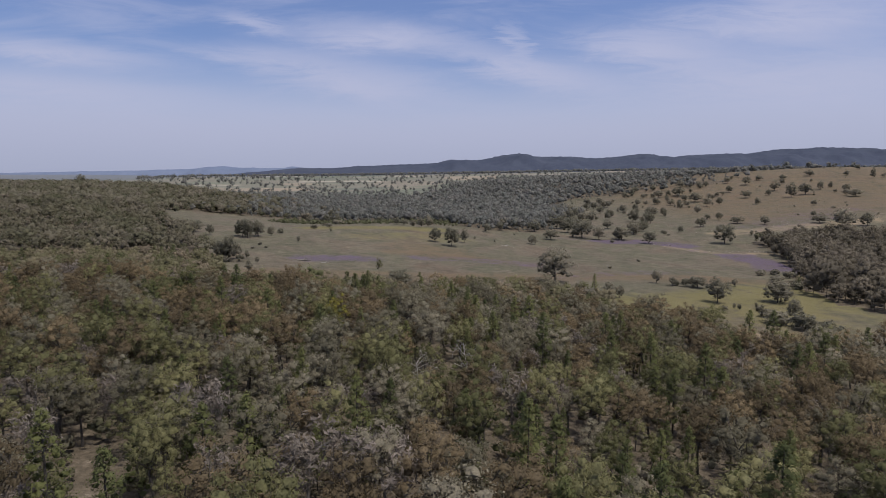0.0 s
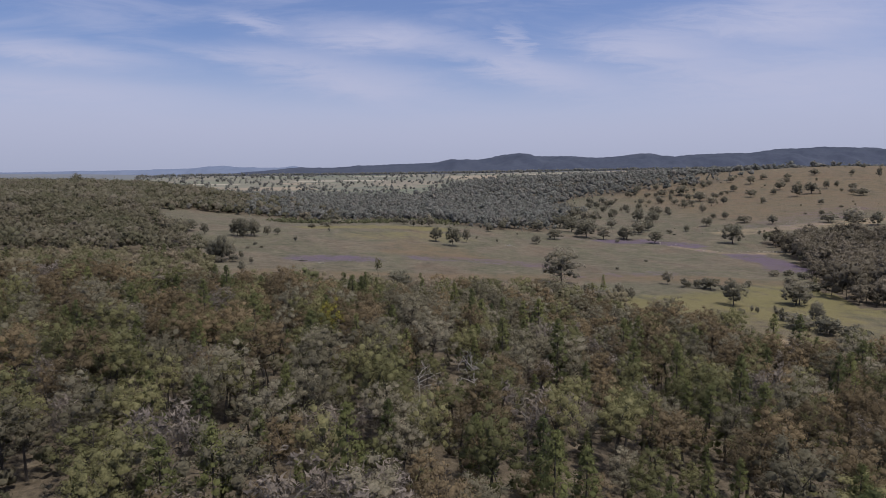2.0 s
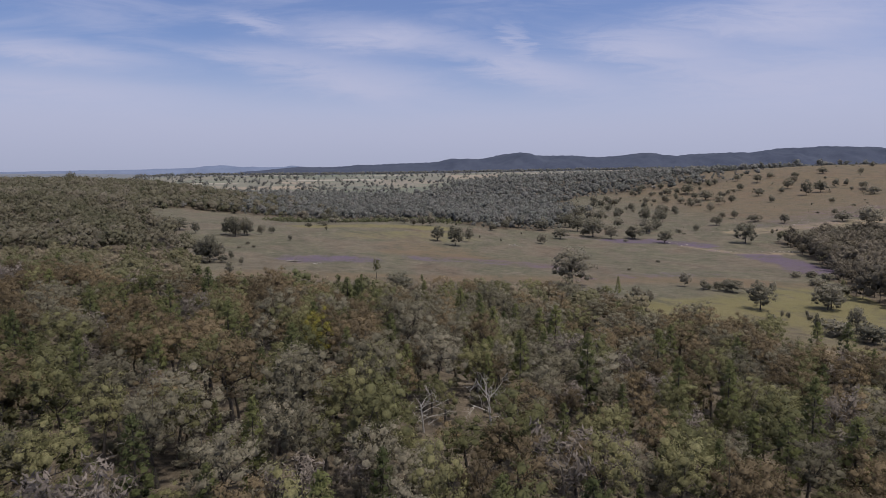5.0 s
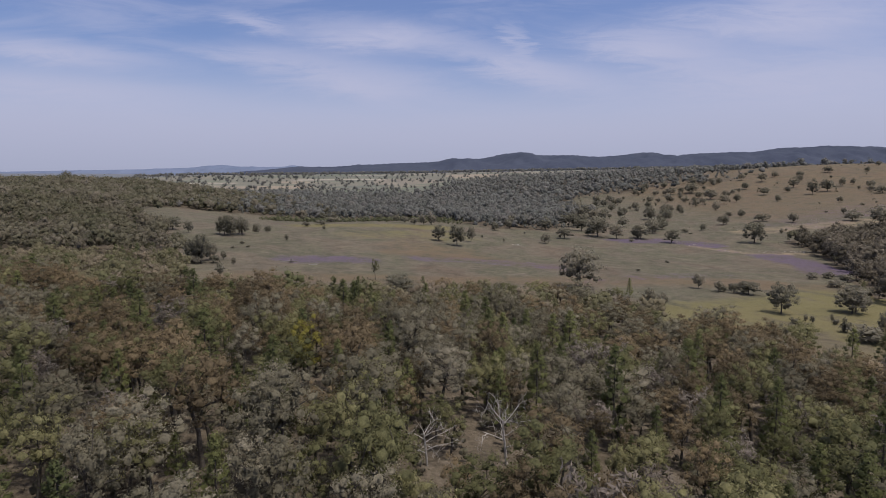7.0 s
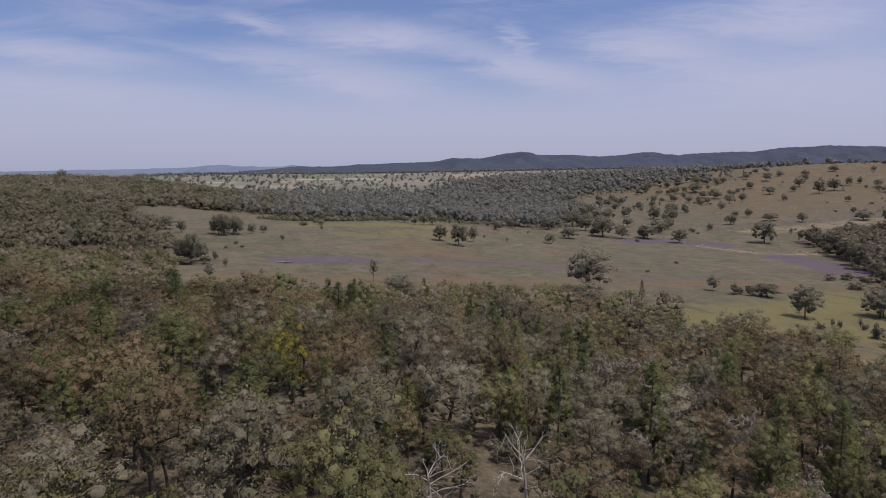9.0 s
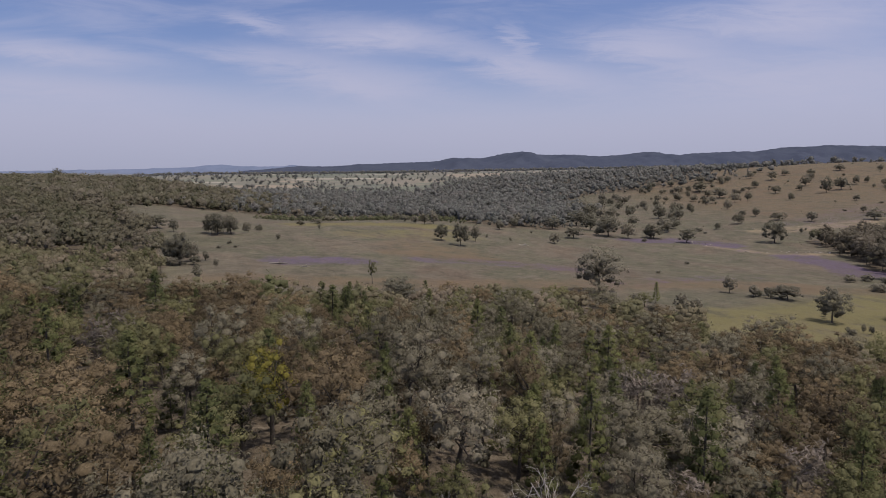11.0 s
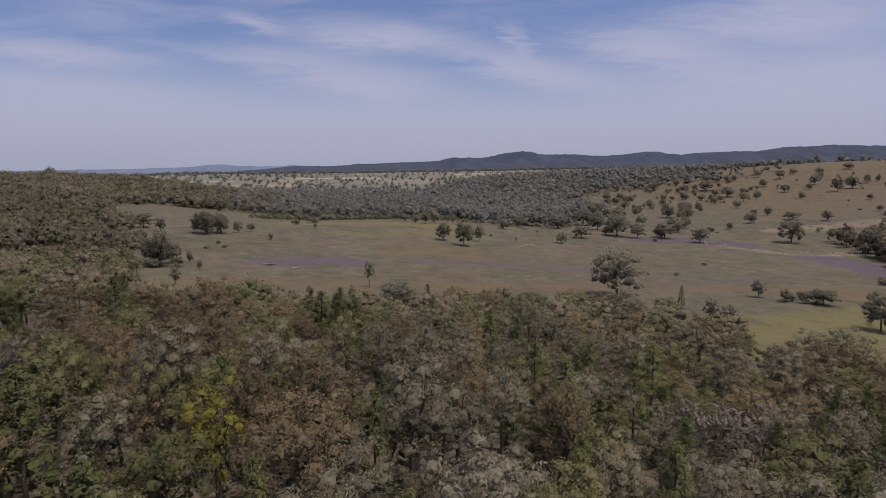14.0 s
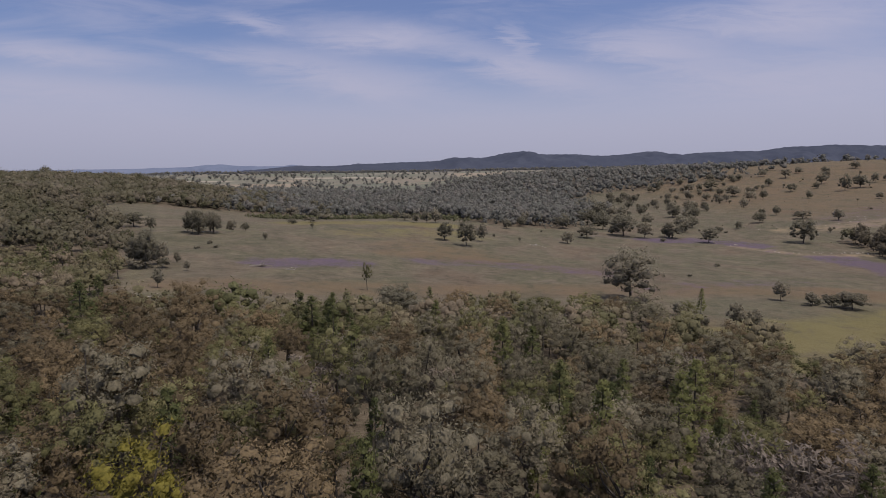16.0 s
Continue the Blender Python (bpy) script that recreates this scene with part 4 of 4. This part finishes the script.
def pick_kind(rng, x, y):
    """Which tree grows at a spot: kinds grow in patches, brown ones more to the right, green ones to the left."""
    side = np.clip(x / 60, -1, 1)
    weights = {
        "gum": 0.9 + 1.8 * noise2(x, y, 17, 1.0) ** 2 - 0.2 * side,
        "box": 0.8 + 1.6 * noise2(x, y, 19, 4.0) ** 2 + 1.6 * smooth(105, 130, y) * smooth(28, 14, abs(x - 8)),
        "ironbark": 0.7 + 1.6 * noise2(x, y, 21, 7.0) ** 2 + 0.5 * side + 3.6 * smooth(95, 125, y) * smooth(-10, -26, x) + 1.5 * smooth(120, 140, y) * smooth(32, 42, x),
        "cypress": 0.75 + 2.6 * noise2(x, y, 13, 9.0) ** 3,
        "thin": 0.15 + 1.1 * noise2(x, y, 15, 2.5) ** 3 + 1.3 * max(0.0, 1 - abs(y - 68) / 30) * max(0.0, 1 - abs(x) / 25),
    }
    names = list(weights)
    p = np.array([max(0.02, float(weights[k])) for k in names])
    return names[int(rng.choice(len(names), p=p / p.sum()))]


rng_wood = np.random.default_rng(11)
for x, y in zip(*scatter(rng_wood, -155, 155, 46, NEAR_END, 4.95, near_wood)):
    if any((x - a) ** 2 + (y - b) ** 2 < c * c for a, b, c in KEEP_CLEAR):
        continue
    if noise2(x, y, 8.0, 6.0) < 0.15:
        continue
    kind = pick_kind(rng_wood, x, y)
    grow = rng_wood.choice((0.55, 0.75, 0.9, 1.05, 1.2, 1.4))
    low = (1 - 0.14 * smooth(150, 165, y)) * (1 - 0.36 * smooth(185, 245, y))
    plant(kind, x, y, KINDS[kind][5] * grow * low * rng_wood.uniform(0.9, 1.1), KINDS[kind][6] * grow * rng_wood.uniform(0.85, 1.15))
for tree, spot in STOCK["first"]:
    tree.matrix_basis = spot


def wood_stuff(name, label, rng, xs, ys, mat, clumps, per, size, tall, trunks=True, cone_share=0.2, shape="round", spread=0.78):
    """One mesh of many small trees, each with its own tint."""
    verts, tints, normals, faces, count = [], [], [], [], 0
    tv, tf = [], []
    at = 0
    for x, y in zip(xs, ys):
        if name == "middle_woodland" and any((x - a) ** 2 + (y - b) ** 2 < c * c for a, b, c in KEEP_CLEAR):
            continue
        z = float(height(x, y))
        h = tall * rng.choice((0.6, 0.8, 0.95, 1.1, 1.35)) * rng.uniform(0.9, 1.1)
        if name == "middle_woodland":
            h = h * (1 - 0.36 * smooth(185, 245, y))
        cone = rng.random() < cone_share
        wide = h * (0.42 if cone else spread * rng.uniform(0.8, 1.2)) + (0.8 if name == "middle_woodland" else 0.0)
        c, r = crown_clumps(rng, h, wide, clumps, "cone" if cone else shape)
        q, tri, nor = foliage(rng, c, r * 1.05, per, size * h / tall, heart=(0, 0, h * (0.15 if cone else 0.32)), core=0.52 if clumps > 6 else 0.6, long=1.7)
        verts.append(q + (x, y, z))
        faces.append(tri + count)
        count += len(q)
        normals.append(nor)
        tint = np.clip((0.12 if cone else 0.55) + 0.35 * (noise2(x, y, 23, 7.0) - 0.5) + rng.normal() * 0.22, 0, 1)
        tints.append(np.full(len(q), tint))
        if trunks:
            v, f = tube([(x, y, z - 0.4), (x + rng.normal() * 0.3, y, z + h * 0.6)], [0.16, 0.08], 3)
            tv.append(v)
            tf.append(f + at)
            at += len(v)
    v = np.concatenate(verts)
    me = fill_mesh(bpy.data.meshes.new(name), v, np.concatenate(faces), mat, True)
    me.normals_split_custom_set_from_vertices(np.concatenate(normals).tolist())
    add_field(me, "tint", np.concatenate(tints))
    root = tagged(new(name, me), label, "woodland", kind="stuff")
    if trunks:
        part("trunks", np.concatenate(tv), np.concatenate(tf), BARK, root)["kind"] = "stuff"


def zone(y0, y1, half, belt=False):
    def test(x, y):
        if belt:
            return inside(x, y, BELT) & (np.abs(x) < half(y))
        loose = rng_far.normal(size=(2, len(x))) * 0.05 * np.maximum(y0 - 300, 0)
        return (wooded(x + loose[0], y + loose[1]) > 0.5) & (y >= y0) & (y < y1) & (np.abs(x) < half(y)) & (noise2(x, y, 12.0, 6.0) > 0.17) & ~inside(x, y, BELT)
    return test


rng_far = np.random.default_rng(23)
fan = lambda y: 8 + 0.735 * y
sx, sy = scatter(rng_far, -260, 260, NEAR_END, 300, 5.2, zone(NEAR_END, 300, fan))
wood_stuff("middle_woodland", "mixed olive, grey and brown bush woodland", rng_far, sx, sy, LEAF_WOOD, 20, 22, 0.3, 7.4, spread=1.05)
sx, sy = scatter(rng_far, 140, 360, 195, 500, 7.6, zone(0, 0, fan, True))
wood_stuff("creek_woodland", "dense dark brown trees along the creek", rng_far, sx, sy, LEAF_CREEK, 22, 20, 0.55, 11.5, cone_share=0.0, shape="broad")
sx, sy = scatter(rng_far, -420, 420, 300, 520, 6.8, zone(300, 520, fan))
wood_stuff("hillside_woodland", "dense olive-grey woodland on rising ground", rng_far, sx, sy, LEAF_HILL, 11, 13, 0.6, 8.4, False, spread=0.98)
sx, sy = scatter(rng_far, -900, 700, 520, 1000, 6.8, zone(520, 1000, lambda y: 40 + 0.78 * y))
on_hill = sx < -0.3 * sy + rng_far.normal(size=len(sx)) * 45
wood_stuff("valley_woodland", "gum woodland in the valley, blue-grey with haze", rng_far, sx[~on_hill], sy[~on_hill], LEAF_HAZED, 5, 9, 0.85, 8.2, False, cone_share=0.35, shape="broad", spread=0.85)
wood_stuff("hilltop_woodland", "brown-olive woodland over a low hill", rng_far, sx[on_hill], sy[on_hill], LEAF_HILL, 6, 9, 1.0, 8.4, False, shape="broad", spread=1.05)
sx, sy = scatter(rng_far, -1300, 1300, 1000, 2100, 9.6, zone(1000, 2100, lambda y: 40 + 0.78 * y))
wood_stuff("far_woodland", "distant gum woodland, greyed blue by haze", rng_far, sx, sy, LEAF_HAZED, 3, 5, 1.4, 9.0, False, cone_share=0.3, shape="broad", spread=0.95)


def shrub_flat(x, y):
    return inside(x, y, SHRUBS) & (noise2(x, y, 18, 4.0) > 0.36)


SHRUBS = [(-180, 600), (-110, 556), (-40, 545), (20, 540), (30, 575), (5, 645), (-60, 695), (-180, 690)]
sx, sy = scatter(rng_far, -190, 40, 530, 700, 6.0, shrub_flat)
wood_stuff("valley_shrubs", "low green shrubs on the flat beyond the meadow", rng_far, sx, sy, LEAF_SHRUB, 4, 12, 0.55, 2.9, False, cone_share=0.0, shape="low")


def under_wood(x, y):
    return (wooded(x, y) > 0.5) & (np.abs(x) < 14 + 0.76 * y)


sx, sy = scatter(rng_far, -130, 130, 40, 170, 4.6, under_wood)
wood_stuff("wood_understory", "low grey-green scrub under the trees", rng_far, sx, sy, LEAF_HILL, 4, 14, 0.2, 2.0, False, cone_share=0.0, shape="low")


def plain_trees(x, y):
    r = np.hypot(x, y)
    fringe = 1 - smooth(1300, 1750, r)
    many = noise2(x, y, 60, 3.0) + 0.6 * (noise2(x, y, 19, 5.0) - 0.5) + 0.22 * fringe + 0.16 * smooth(2500, 3000, r)
    hedge = (np.abs(noise2(x, y, 150, 9.0) - 0.5) < 0.012) | (np.abs(noise2(x, y, 190, 2.0) - 0.55) < 0.01)
    return (wooded(x, y) < 0.5) & (r > 1180) & (r < 3400) & (x < 60 + 0.8 * y) & (x > -0.5 * y) & ((many > 0.66) | hedge) & (rng_far.random(len(x)) < 0.85)


sx, sy = scatter(rng_far, -2400, 2600, 1150, 3400, 24, plain_trees)
wood_stuff("plain_trees", "scattered dark trees on the far farmland", rng_far, sx, sy, LEAF_HAZED, 3, 5, 2.0, 9.0, False, cone_share=0.0, shape="broad", spread=0.9)


# tussocks over the grazing land
def grass_tufts(name, label, rng, xs, ys, mat, size):
    n = len(xs)
    z = height(xs, ys)
    s = rng.uniform(0.5, 1.5, n) * size
    base = np.stack([xs, ys, z - 0.05], -1)
    verts, tints = [], []
    for k in range(5):
        a = rng.uniform(0, 6.283, n)
        out = np.stack([np.cos(a), np.sin(a), np.zeros(n)], -1) * s[:, None]
        side = np.stack([-np.sin(a), np.cos(a), np.zeros(n)], -1) * s[:, None] * 0.5
        tip = base + out * 0.35 + np.stack([0 * s, 0 * s, s * rng.uniform(0.6, 1.1, n)], -1)
        verts.append(np.stack([base - side + out * 0.2, base + side + out * 0.4, tip], 1))
    v = np.stack(verts, 1).reshape(-1, 3)
    me = fill_mesh(bpy.data.meshes.new(name), v, np.arange(len(v)).reshape(-1, 3), mat, True)
    me.normals_split_custom_set_from_vertices([(0.0, 0.0, 1.0)] * len(v))
    add_field(me, "tint", np.repeat(rng.random(n), 15))
    tagged(new(name, me), label, "grass", kind="stuff")




def grazing(x, y):
    return (wooded(x, y) < 0.5) & (np.abs(x) < 20 + 0.76 * y) & (noise2(x, y, 22, 5.0) + rng_far.normal(size=len(x)) * 0.2 > 0.5)


sx, sy = scatter(rng_far, 140, 620, 470, 900, 10.0, grazing)
grass_tufts("distant_tussock_grass", "dark tussocks and low shrubs on the slopes", rng_far, sx, sy, LEAF_HILL, 0.55)


# loose things on the open ground
def fallen_log(x, y, turn, size, mat, label):
    rng = np.random.default_rng(int(abs(x * 10)))
    root = tagged(new("fallen_log"), label, "log", "fallen timber")
    main = tube([(-3 * size, 0, 0.25 * size), (0, 0.2 * size, 0.3 * size), (3 * size, -0.1 * size, 0.2 * size)], [0.3 * size, 0.26 * size, 0.12 * size], 7)
    part("trunk", *main, mat, root, soft=True)
    for k in range(5):
        pieces = []
        start = np.array((rng.uniform(-0.5, 2.6) * size, 0, 0.3 * size))
        way = np.array((rng.uniform(0.2, 1), rng.uniform(-1, 1), rng.uniform(0.1, 0.9)))
        branch_pieces(rng, start, way, 1.6 * size, 0.09 * size, 1, pieces, 3)
        part("branch", *join(pieces), mat, root, soft=True)
    root.matrix_basis = pose(x, y, float(height(x, y)), 0, 0, turn)


fallen_log(-71, 308, 12, 1.25, GREY_BARK, "grey fallen tree with broken branches on grass")
fallen_log(-60, 306, -20, 0.6, PALE_BARK, "bleached fallen log on purple-flowered grass")
fallen_log(-76, 238, 8, 0.6, PALE_BARK, "bleached fallen log in dry grass")
fallen_log(46, 440, 4, 0.6, PALE_BARK, "bleached fallen log in dry grass")
fallen_log(-38, 98, 50, 0.9, GREY_BARK, "grey fallen tree with broken branches on leaf litter")
fallen_log(12, 62, 110, 0.8, GREY_BARK, "grey fallen tree with broken branches on leaf litter")

STONE = bark_material("pale_stone", (0.17, 0.15, 0.13), (0.3, 0.27, 0.24), 1.5)


def stone_mesh(seed):
    rng = np.random.default_rng(seed)
    bm = bmesh.new()
    bmesh.ops.create_icosphere(bm, subdivisions=2, radius=1.0)
    for v in bm.verts:
        n = noise.noise(v.co * 1.3 + Vector((seed * 3.1, 0, 0)))
        v.co *= 0.8 + 0.45 * n
        v.co.z *= 0.55
    me = bpy.data.meshes.new("stone")
    bm.to_mesh(me)
    bm.free()
    me.materials.append(STONE)
    return me


stones = [stone_mesh(k) for k in range(4)]
rng_stone = np.random.default_rng(31)
for line, count, spread in (([(182, 448), (224, 440), (236, 436)], 34, 2.5), ([(168, 496), (182, 478)], 12, 4.0), ([(236, 545), (300, 560), (420, 575)], 26, 14.0),
                            ([(-78, 239), (-70, 237)], 4, 1.5), ([(40, 442), (52, 438)], 7, 2.0), ([(205, 300), (212, 340)], 14, 8.0)):
    for k in range(count):
        t = rng_stone.random() * (len(line) - 1)
        i = min(int(t), len(line) - 2)
        x = line[i][0] + (line[i + 1][0] - line[i][0]) * (t - i) + rng_stone.normal() * spread
        y = line[i][1] + (line[i + 1][1] - line[i][1]) * (t - i) + rng_stone.normal() * spread
        s = rng_stone.uniform(0.2, 0.7)
        ob = tagged(new("stone", stones[k % 4]), "pale weathered stone lying in dry grass", "stone", "stones by the creek")
        ob.matrix_basis = pose(x, y, float(height(x, y)) + 0.12 * s, 0, 0, rng_stone.uniform(0, 360)) @ Matrix.Diagonal((s * 1.3, s, s, 1))
